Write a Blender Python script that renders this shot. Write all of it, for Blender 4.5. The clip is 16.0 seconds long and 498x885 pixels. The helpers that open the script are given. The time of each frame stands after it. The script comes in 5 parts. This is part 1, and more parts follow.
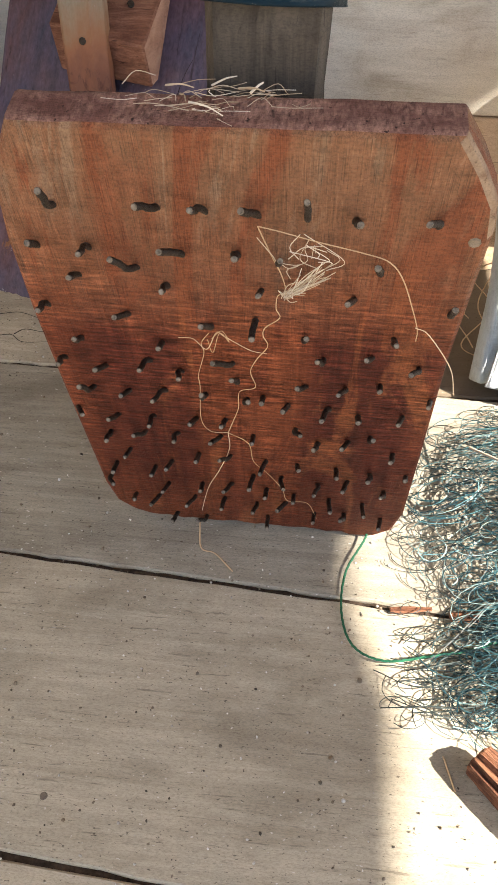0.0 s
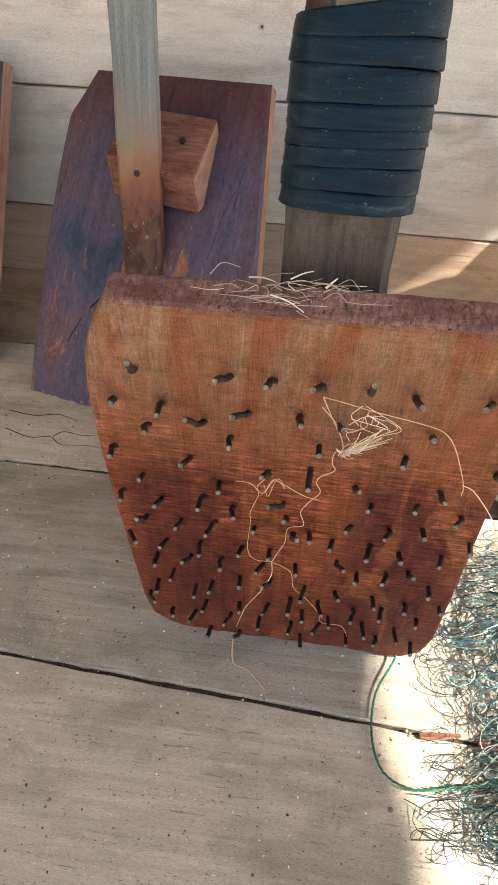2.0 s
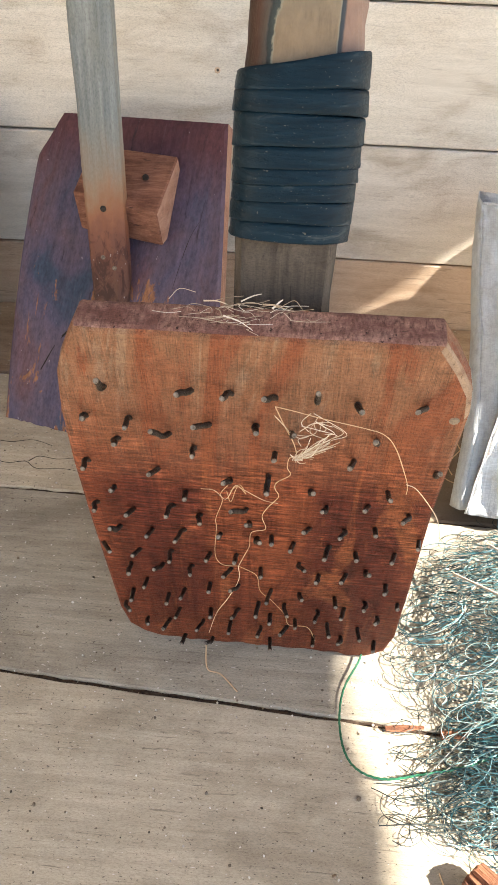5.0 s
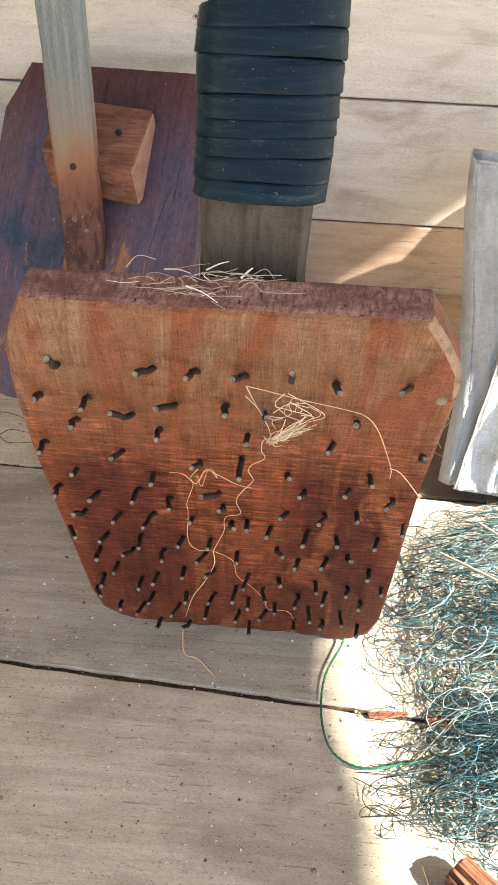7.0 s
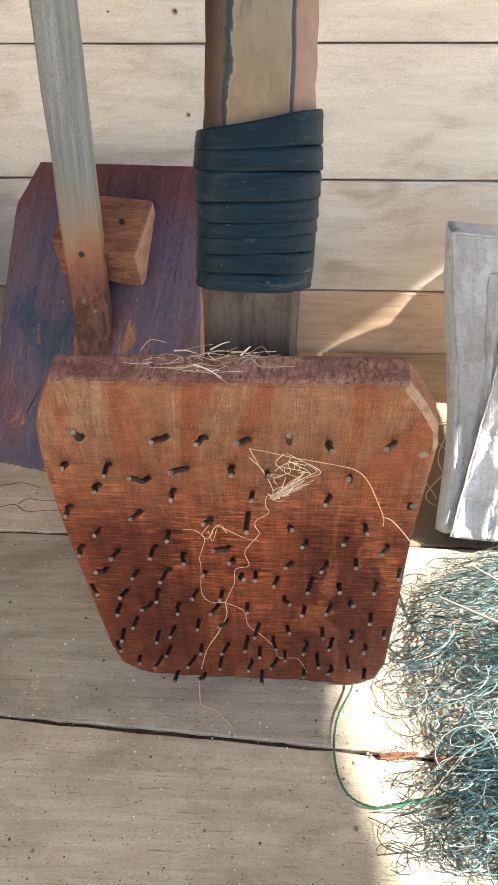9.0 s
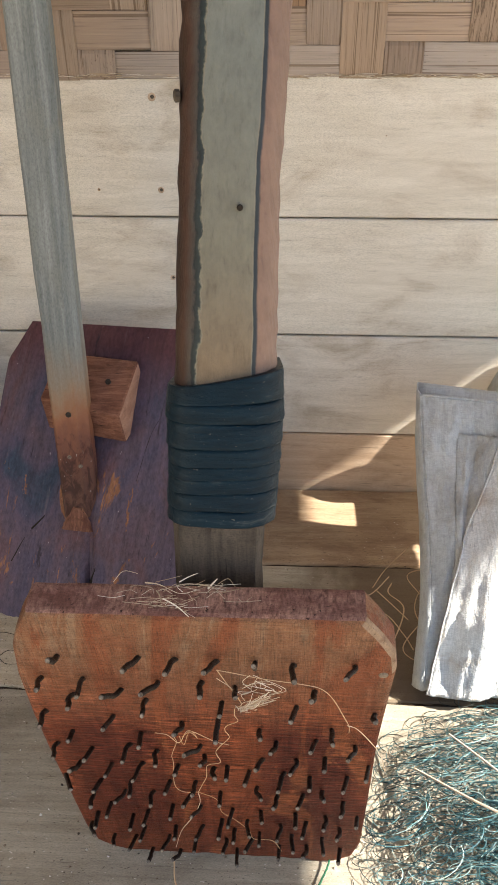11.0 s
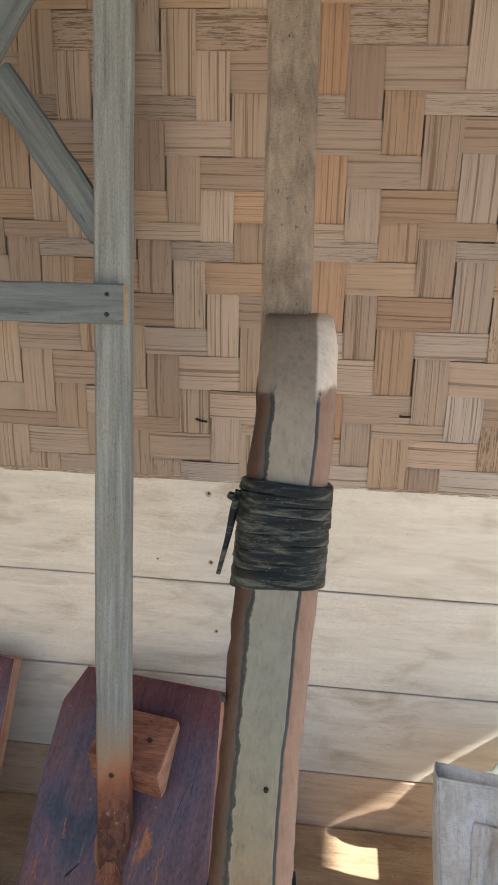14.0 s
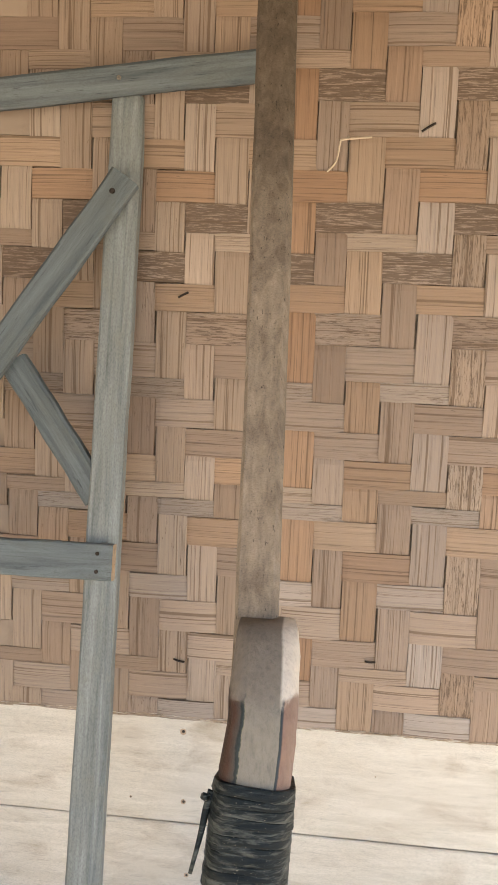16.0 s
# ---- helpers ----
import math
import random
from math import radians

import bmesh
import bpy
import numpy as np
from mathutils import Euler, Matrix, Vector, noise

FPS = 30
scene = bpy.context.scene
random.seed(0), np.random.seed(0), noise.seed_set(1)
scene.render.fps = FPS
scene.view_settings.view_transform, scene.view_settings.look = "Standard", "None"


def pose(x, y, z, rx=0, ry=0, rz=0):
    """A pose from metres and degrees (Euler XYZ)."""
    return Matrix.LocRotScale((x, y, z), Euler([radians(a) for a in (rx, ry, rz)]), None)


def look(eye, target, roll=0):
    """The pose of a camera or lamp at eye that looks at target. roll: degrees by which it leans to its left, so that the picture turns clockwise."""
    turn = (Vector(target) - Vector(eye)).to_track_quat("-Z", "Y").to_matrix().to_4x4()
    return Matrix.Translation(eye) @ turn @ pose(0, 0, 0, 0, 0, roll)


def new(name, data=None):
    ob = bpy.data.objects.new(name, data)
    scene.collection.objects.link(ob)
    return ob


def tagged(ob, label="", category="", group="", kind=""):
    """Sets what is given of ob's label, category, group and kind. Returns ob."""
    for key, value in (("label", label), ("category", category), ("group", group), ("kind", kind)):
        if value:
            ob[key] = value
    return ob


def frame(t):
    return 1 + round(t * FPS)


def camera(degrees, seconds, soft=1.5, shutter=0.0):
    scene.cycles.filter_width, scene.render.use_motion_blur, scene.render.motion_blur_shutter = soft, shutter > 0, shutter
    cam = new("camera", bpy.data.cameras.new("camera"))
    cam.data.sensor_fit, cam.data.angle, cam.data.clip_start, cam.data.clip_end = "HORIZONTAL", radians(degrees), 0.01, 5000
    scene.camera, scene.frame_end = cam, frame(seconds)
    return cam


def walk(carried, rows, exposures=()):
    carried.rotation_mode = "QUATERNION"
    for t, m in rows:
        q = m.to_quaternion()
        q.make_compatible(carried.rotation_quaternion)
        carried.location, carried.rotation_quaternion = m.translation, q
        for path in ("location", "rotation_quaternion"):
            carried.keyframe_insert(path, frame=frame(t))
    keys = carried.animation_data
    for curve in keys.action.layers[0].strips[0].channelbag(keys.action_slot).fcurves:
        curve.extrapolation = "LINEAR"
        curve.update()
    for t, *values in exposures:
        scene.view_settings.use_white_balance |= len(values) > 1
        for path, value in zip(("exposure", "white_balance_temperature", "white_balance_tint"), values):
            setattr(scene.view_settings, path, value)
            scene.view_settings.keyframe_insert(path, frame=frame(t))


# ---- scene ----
cam = camera(36.6, 16.0)
PATH = [
    (0, (0.2255, -0.0674, 0.8222), (0.0835, 1.2533, -0.6731), -0.14),
    (0.5, (0.2188, -0.0644, 0.8227), (0.1378, 1.2656, -0.6688), 1.11),
    (1, (0.2139, -0.0634, 0.8421), (0.1616, 1.3017, -0.6186), 2.26),
    (1.5, (0.1956, -0.0663, 0.8756), (0.0898, 1.3721, -0.5099), 1.24),
    (2, (0.1756, -0.0531, 0.8955), (0.0131, 1.3976, -0.4716), 1.73),
    (2.5, (0.1721, -0.0593, 0.8900), (-0.0078, 1.3690, -0.4983), 2.12),
    (3, (0.2058, -0.0879, 0.9105), (0.0663, 1.3679, -0.4538), 1.38),
    (3.2, (0.2100, -0.0979, 0.9183), (0.0697, 1.3771, -0.4251), 0.34),
    (5.3, (0.1947, -0.1072, 0.9267), (0.0939, 1.3990, -0.3853), 1.64),
    (5.5, (0.1958, -0.1061, 0.9303), (0.0978, 1.3993, -0.3829), 1.73),
    (6, (0.1985, -0.1007, 0.9228), (0.1132, 1.3934, -0.4039), 2.09),
    (6.5, (0.1994, -0.0709, 0.9132), (0.1177, 1.3883, -0.4521), 2.79),
    (7, (0.2099, -0.0540, 0.8996), (0.1323, 1.3883, -0.4837), 1.94),
    (7.5, (0.2124, -0.0630, 0.9060), (0.0999, 1.4012, -0.4517), 0.33),
    (8, (0.2080, -0.1131, 0.9450), (0.0901, 1.4323, -0.3191), 2.27),
    (8.2, (0.2215, -0.1185, 0.9471), (0.0909, 1.4249, -0.3181), 0.46),
    (10.3, (0.1950, -0.0638, 0.9575), (0.1109, 1.5223, -0.2578), -1.23),
    (10.5, (0.2106, -0.0566, 0.9895), (0.1443, 1.5530, -0.1958), -0.17),
    (11, (0.2340, -0.0662, 1.0774), (0.1564, 1.6110, -0.0093), -0.30),
    (11.5, (0.2349, -0.0724, 1.1414), (0.1508, 1.6556, 0.1380), 0.82),
    (12, (0.2343, -0.0681, 1.1898), (0.1224, 1.6928, 0.2482), 0.76),
    (12.5, (0.2392, -0.0677, 1.2702), (0.1473, 1.7521, 0.4455), 1.87),
    (13, (0.2429, -0.0705, 1.3236), (0.1367, 1.7825, 0.5784), 2.40),
    (13.5, (0.2456, -0.0639, 1.4024), (0.0935, 1.7927, 0.6744), 2.08),
    (14, (0.2423, -0.0747, 1.4875), (0.0338, 1.8081, 0.8460), 1.26),
    (14.5, (0.2478, -0.0995, 1.5479), (0.0785, 1.8239, 1.0267), 2.27),
    (15, (0.2401, -0.1199, 1.5999), (0.0491, 1.8332, 1.2138), 2.23),
    (15.5, (0.2470, -0.1450, 1.6352), (0.0615, 1.8266, 1.3546), 1.95),
    (16, (0.2522, -0.1742, 1.6848), (0.0752, 1.8066, 1.4722), 2.57),
]
EXPOSURES = [(t, e + 0.30, 6500 if t < 12 else 6250, 10) for t, e in ((0.0, 1.82), (1.0, 1.86), (1.5, 1.84), (2.0, 1.98), (2.5, 2.18), (3.0, 2.24), (5.5, 2.22), (7.0, 2.20), (8.2, 2.14), (10.5, 2.05), (11.0, 1.70), (12.5, 1.45), (14.5, 1.90), (15.5, 2.10), (16.0, 2.16))]
walk(cam, [(t, look(eye, target, roll)) for t, eye, target, roll in PATH], EXPOSURES)

# ---- world and light ----
SUN_TRAVEL = Vector((-1.0, 0.25, -0.90)).normalized()
world = bpy.data.worlds.new("sky")
scene.world = world
world.use_nodes = True
wn = world.node_tree.nodes
sky = wn.new("ShaderNodeTexSky")
sky.sky_type = "NISHITA"
sky.sun_disc = False
sky.sun_elevation = math.asin(-SUN_TRAVEL.z)
sky.sun_rotation = math.atan2(-SUN_TRAVEL.x, -SUN_TRAVEL.y)
world.node_tree.links.new(sky.outputs[0], wn["Background"].inputs[0])
wn["Background"].inputs[1].default_value = 0.080
sun_data = bpy.data.lights.new("sun", "SUN")
sun_data.energy, sun_data.angle, sun_data.color = 5.0, radians(0.6), (1.0, 0.94, 0.84)
sun = new("sun", sun_data)
sun.matrix_world = Matrix.Translation((4, -1, 5)) @ SUN_TRAVEL.to_track_quat("-Z", "Y").to_matrix().to_4x4()

# ---- materials ----


def base_mat(name, rough=0.7, metal=0.0):
    m = bpy.data.materials.new(name)
    m.use_nodes = True
    b = m.node_tree.nodes["Principled BSDF"]
    b.inputs["Roughness"].default_value = rough
    b.inputs["Metallic"].default_value = metal
    b.inputs["Specular IOR Level"].default_value = 0.22
    return m, m.node_tree.nodes, m.node_tree.links, b


def coords(nodes, links, scale, kind="Object", spread=7.0):
    tc = nodes.new("ShaderNodeTexCoord")
    info = nodes.new("ShaderNodeObjectInfo")
    mul = nodes.new("ShaderNodeVectorMath")
    mul.operation = "MULTIPLY"
    mul.inputs[1].default_value = (spread, spread * 1.7, spread * 0.6)
    links.new(info.outputs["Random"], mul.inputs[0])
    add = nodes.new("ShaderNodeVectorMath")
    links.new(tc.outputs[kind], add.inputs[0])
    links.new(mul.outputs[0], add.inputs[1])
    mp = nodes.new("ShaderNodeMapping")
    mp.inputs["Scale"].default_value = scale
    links.new(add.outputs[0], mp.inputs[0])
    return mp.outputs[0], tc, info


def noise_tex(nodes, links, vec, scale, detail=6.0, rough=0.6, dist=0.0):
    n = nodes.new("ShaderNodeTexNoise")
    n.inputs["Scale"].default_value = scale
    n.inputs["Detail"].default_value = detail
    n.inputs["Roughness"].default_value = rough
    n.inputs["Distortion"].default_value = dist
    links.new(vec, n.inputs["Vector"])
    return n.outputs[0]


def ramp(nodes, links, fac, stops):
    r = nodes.new("ShaderNodeValToRGB")
    e = r.color_ramp.elements
    while len(e) < len(stops):
        e.new(0.5)
    for el, (p, c) in zip(e, stops):
        el.position = p
        el.color = (*c, 1) if len(c) == 3 else c
    links.new(fac, r.inputs[0])
    return r.outputs[0]


def mix(nodes, links, fac, a, b, kind="MIX"):
    m = nodes.new("ShaderNodeMix")
    m.data_type = "RGBA"
    m.blend_type = kind
    for sock, v in ((m.inputs[0], fac), (m.inputs[6], a), (m.inputs[7], b)):
        if isinstance(v, bpy.types.NodeSocket):
            links.new(v, sock)
        elif isinstance(v, (int, float)):
            sock.default_value = v
        else:
            sock.default_value = (*v, 1)
    return m.outputs[2]


def bump(nodes, links, bsdf, height, strength=0.3, dist=0.002):
    b = nodes.new("ShaderNodeBump")
    b.inputs["Strength"].default_value = strength
    b.inputs["Distance"].default_value = dist
    links.new(height, b.inputs["Height"])
    links.new(b.outputs[0], bsdf.inputs["Normal"])
    return b


def grey(v):
    return (v, v, v)


def wood(name, dark, light, stain, grain=(3, 60, 60), rough=0.75, stain_scale=6.0, stain_at=(0.5, 0.75), bump_s=0.35, vary=0.15, speck=0.0, kind="Object", spread=7.0, cross=None, pores=0.55):
    """Weathered wood: grain along local x, blotches of stain, fine relief."""
    m, n, l, b = base_mat(name, rough)
    vec, tc, info = coords(n, l, grain, kind, spread)
    flat, _, _ = coords(n, l, (1, 2.2, 2.2), kind, spread)
    g = noise_tex(n, l, vec, 1.0, 9, 0.65, 0.6)
    fine = noise_tex(n, l, vec, 3.7, 5, 0.7)
    col = ramp(n, l, g, [(0.28, dark), (0.68, light)])
    st = noise_tex(n, l, flat, stain_scale, 6, 0.6, 0.5)
    mask = ramp(n, l, st, [(stain_at[0], grey(0)), (stain_at[1], grey(0.8))])
    col = mix(n, l, mask, col, stain)
    line = ramp(n, l, fine, [(0.28, grey(0.6)), (0.42, grey(1.0))])
    col = mix(n, l, 0.5, col, line, "MULTIPLY")
    if speck:
        sp = noise_tex(n, l, flat, 210.0, 2, 0.5)
        col = mix(n, l, ramp(n, l, sp, [(0.67, grey(0)), (0.71, grey(speck))]), col, (0.07, 0.055, 0.04))
        sp2 = noise_tex(n, l, flat, 150.0, 2, 0.4)
        col = mix(n, l, ramp(n, l, sp2, [(0.72, grey(0)), (0.75, grey(speck))]), col, (0.75, 0.7, 0.62))
    if cross:
        cv, _, _ = coords(n, l, cross, kind, spread)
        saw = noise_tex(n, l, cv, 1.0, 4, 0.6, 0.2)
        col = mix(n, l, 0.55, col, ramp(n, l, saw, [(0.35, grey(0.5)), (0.6, grey(1.0))]), "MULTIPLY")
    porev, _, _ = coords(n, l, tuple(16.0 if g0 < 20 else 230.0 for g0 in grain), kind, spread)
    pore = noise_tex(n, l, porev, 1.0, 3, 0.6, 0.2)
    col = mix(n, l, ramp(n, l, pore, [(0.30, grey(pores)), (0.36, grey(0.0))]), col, tuple(0.35 * c for c in dark))
    dustv, _, _ = coords(n, l, (1, 2.5, 2.5), kind, spread)
    dust = noise_tex(n, l, dustv, 330.0, 3, 0.7)
    col = mix(n, l, 0.58, col, ramp(n, l, dust, [(0.32, grey(0.55)), (0.52, grey(1.0)), (0.72, grey(1.18))]), "MULTIPLY")
    hsv = n.new("ShaderNodeHueSaturation")
    mr = n.new("ShaderNodeMapRange")
    mr.inputs[3].default_value, mr.inputs[4].default_value = 1 - vary, 1 + vary
    l.new(info.outputs["Random"], mr.inputs[0])
    l.new(mr.outputs[0], hsv.inputs["Value"])
    l.new(col, hsv.inputs["Color"])
    l.new(hsv.outputs[0], b.inputs["Base Color"])
    bump(n, l, b, mix(n, l, 0.5, mix(n, l, 0.5, g, fine), dust), bump_s, 0.003)
    return m


def plain(name, colour, rough=0.6, metal=0.0, var=0.25, scale=40.0, bump_s=0.15):
    m, n, l, b = base_mat(name, rough, metal)
    vec, _, _ = coords(n, l, (1, 1, 1))
    t = noise_tex(n, l, vec, scale, 5, 0.6)
    dark = tuple(c * (1 - var) for c in colour)
    light = tuple(min(1, c * (1 + var)) for c in colour)
    l.new(ramp(n, l, t, [(0.3, dark), (0.7, light)]), b.inputs["Base Color"])
    bump(n, l, b, t, bump_s, 0.002)
    return m


def rubber(name, dark, light, rough, dusty, at=(0.33, 0.42), spec=0.15):
    """Inner-tube strip: dull sheen, stretched creases along the winding, tan dust rubbed in."""
    m, n, l, b = base_mat(name, rough)
    b.inputs["Specular IOR Level"].default_value = spec
    vec, _, _ = coords(n, l, (16, 16, 160), spread=5)
    flat, _, _ = coords(n, l, (1, 1, 2), spread=5)
    c = noise_tex(n, l, vec, 1.0, 5, 0.65, 0.6)
    f = noise_tex(n, l, flat, 130.0, 4, 0.7)
    col = ramp(n, l, c, [(0.3, dark), (0.7, light)])
    d = n.new("ShaderNodeMath")
    d.operation = "MULTIPLY_ADD"
    l.new(f, d.inputs[0])
    d.inputs[1].default_value = 0.22
    l.new(c, d.inputs[2])
    col = mix(n, l, ramp(n, l, d.outputs[0], [(at[0], grey(0)), (at[1], grey(dusty))]), col, (0.095, 0.098, 0.085))
    sp = noise_tex(n, l, flat, 330.0, 2, 0.5)
    col = mix(n, l, ramp(n, l, sp, [(0.70, grey(0)), (0.73, grey(dusty))]), col, (0.22, 0.19, 0.14))
    l.new(col, b.inputs["Base Color"])
    bump(n, l, b, mix(n, l, 0.5, c, f), 0.6, 0.003)
    return m


def island_mat(name, stops, rough=0.5):
    """Strands whose colour differs from one to the next."""
    m, n, l, b = base_mat(name, rough)
    g = n.new("ShaderNodeNewGeometry")
    l.new(ramp(n, l, g.outputs["Random Per Island"], stops), b.inputs["Base Color"])
    return m


def board_wood():
    """Red-brown hardwood: upright grain, maroon patches, worn tan at the top, short saw scratches across."""
    m, n, l, b = base_mat("nail_board_wood", 0.6)
    b.inputs["Specular IOR Level"].default_value = 0.15
    vec, tc, _ = coords(n, l, (120, 120, 5), spread=0)
    flat, _, _ = coords(n, l, (1, 1, 1), spread=0)
    sawv, _, _ = coords(n, l, (34, 34, 290), spread=0)
    g = noise_tex(n, l, vec, 1.0, 7, 0.6, 0.4)
    col = ramp(n, l, g, [(0.33, (0.135, 0.037, 0.016)), (0.67, (0.195, 0.057, 0.025))])
    blotv, _, _ = coords(n, l, (1.3, 1, 0.7), spread=0)
    blot = noise_tex(n, l, blotv, 8.0, 4, 0.55, 1.1)
    col = mix(n, l, ramp(n, l, blot, [(0.50, grey(0)), (0.60, grey(0.45))]), col, ramp(n, l, g, [(0.35, (0.068, 0.014, 0.010)), (0.65, (0.120, 0.028, 0.017))]))
    wv, _, _ = coords(n, l, (13, 13, 2.4), spread=0)
    streak = noise_tex(n, l, wv, 1.0, 6, 0.65, 2.2)
    place = n.new("ShaderNodeSeparateXYZ")
    l.new(tc.outputs["Object"], place.inputs[0])
    side, rise = n.new("ShaderNodeMath"), n.new("ShaderNodeMath")
    for node, axis, amount in ((side, 0, 0.10), (rise, 2, 0.20)):
        node.operation = "MULTIPLY_ADD"
        l.new(mix(n, l, 0.5, streak, blot), node.inputs[0])
        node.inputs[1].default_value = amount
        l.new(place.outputs[axis], node.inputs[2])
    heart = n.new("ShaderNodeMath")
    heart.operation = "MULTIPLY"
    l.new(ramp(n, l, side.outputs[0], [(0.03, grey(0.35)), (0.09, grey(0.9)), (0.15, grey(0.85)), (0.175, grey(0.05)), (0.255, grey(0.05)), (0.28, grey(0.9)), (0.37, grey(0.95)), (0.40, grey(0.4))]), heart.inputs[0])
    l.new(ramp(n, l, rise.outputs[0], [(0.13, grey(0.25)), (0.24, grey(1.0)), (0.48, grey(1.0)), (0.56, grey(0.0))]), heart.inputs[1])
    col = mix(n, l, heart.outputs[0], col, ramp(n, l, g, [(0.35, (0.048, 0.011, 0.008)), (0.65, (0.088, 0.021, 0.013))]))
    col = mix(n, l, ramp(n, l, streak, [(0.56, grey(0)), (0.64, grey(0.6))]), col, (0.225, 0.078, 0.031))
    col = mix(n, l, ramp(n, l, streak, [(0.36, grey(0.55)), (0.41, grey(0.0))]), col, (0.085, 0.02, 0.012))
    sep = n.new("ShaderNodeSeparateXYZ")
    l.new(tc.outputs["Object"], sep.inputs[0])
    edge = n.new("ShaderNodeMath")
    edge.operation = "MULTIPLY_ADD"
    l.new(mix(n, l, 0.55, streak, blot), edge.inputs[0])
    edge.inputs[1].default_value = 0.22
    l.new(sep.outputs[2], edge.inputs[2])
    worn = ramp(n, l, edge.outputs[0], [(0.50, grey(0)), (0.60, grey(0.55)), (0.67, grey(0.92))])
    tan = ramp(n, l, g, [(0.32, (0.165, 0.080, 0.043)), (0.68, (0.222, 0.113, 0.063))])
    tan = mix(n, l, ramp(n, l, streak, [(0.50, grey(0)), (0.58, grey(0.85))]), tan, (0.170, 0.052, 0.024))
    tan = mix(n, l, ramp(n, l, streak, [(0.38, grey(0.6)), (0.44, grey(0.0))]), tan, (0.24, 0.165, 0.108))
    col = mix(n, l, worn, col, tan)
    saw = noise_tex(n, l, sawv, 1.0, 3, 0.6, 0.1)
    patch = noise_tex(n, l, flat, 17.0, 3, 0.5)
    lined = n.new("ShaderNodeMath")
    lined.operation = "MULTIPLY"
    l.new(ramp(n, l, edge.outputs[0], [(0.25, grey(0.45)), (0.42, grey(0.9)), (0.54, grey(0.75)), (0.62, grey(0.10))]), lined.inputs[0])
    l.new(ramp(n, l, patch, [(0.32, grey(0.5)), (0.50, grey(1.0))]), lined.inputs[1])
    col = mix(n, l, lined.outputs[0], col, ramp(n, l, saw, [(0.36, grey(0.38)), (0.45, grey(0.92)), (0.52, grey(1.05)), (0.60, grey(1.8)), (0.68, grey(2.3))]), "MULTIPLY")
    fray = noise_tex(n, l, flat, 55.0, 5, 0.7)
    col = mix(n, l, 0.6, col, ramp(n, l, fray, [(0.30, grey(0.5)), (0.5, grey(1.0)), (0.7, grey(1.4))]), "MULTIPLY")
    finev, _, _ = coords(n, l, (1300, 1300, 30), spread=0)
    fine = noise_tex(n, l, finev, 1.0, 3, 0.6, 0.15)
    upper = ramp(n, l, edge.outputs[0], [(0.40, grey(0.35)), (0.58, grey(1.0))])
    col = mix(n, l, upper, col, ramp(n, l, fine, [(0.32, grey(0.55)), (0.44, grey(0.95)), (0.58, grey(1.05)), (0.72, grey(1.45))]), "MULTIPLY")
    nick = noise_tex(n, l, flat, 190.0, 3, 0.6)
    col = mix(n, l, ramp(n, l, nick, [(0.70, grey(0.0)), (0.75, grey(0.55))]), col, (0.36, 0.20, 0.13))
    pore = noise_tex(n, l, flat, 420.0, 2, 0.6)
    col = mix(n, l, 0.4, col, ramp(n, l, pore, [(0.34, grey(0.4)), (0.5, grey(1.0)), (0.7, grey(1.25))]), "MULTIPLY")
    l.new(col, b.inputs["Base Color"])
    bump(n, l, b, mix(n, l, 0.35, mix(n, l, 0.45, mix(n, l, 0.5, g, fine), saw), fray), 1.0, 0.007)
    return m


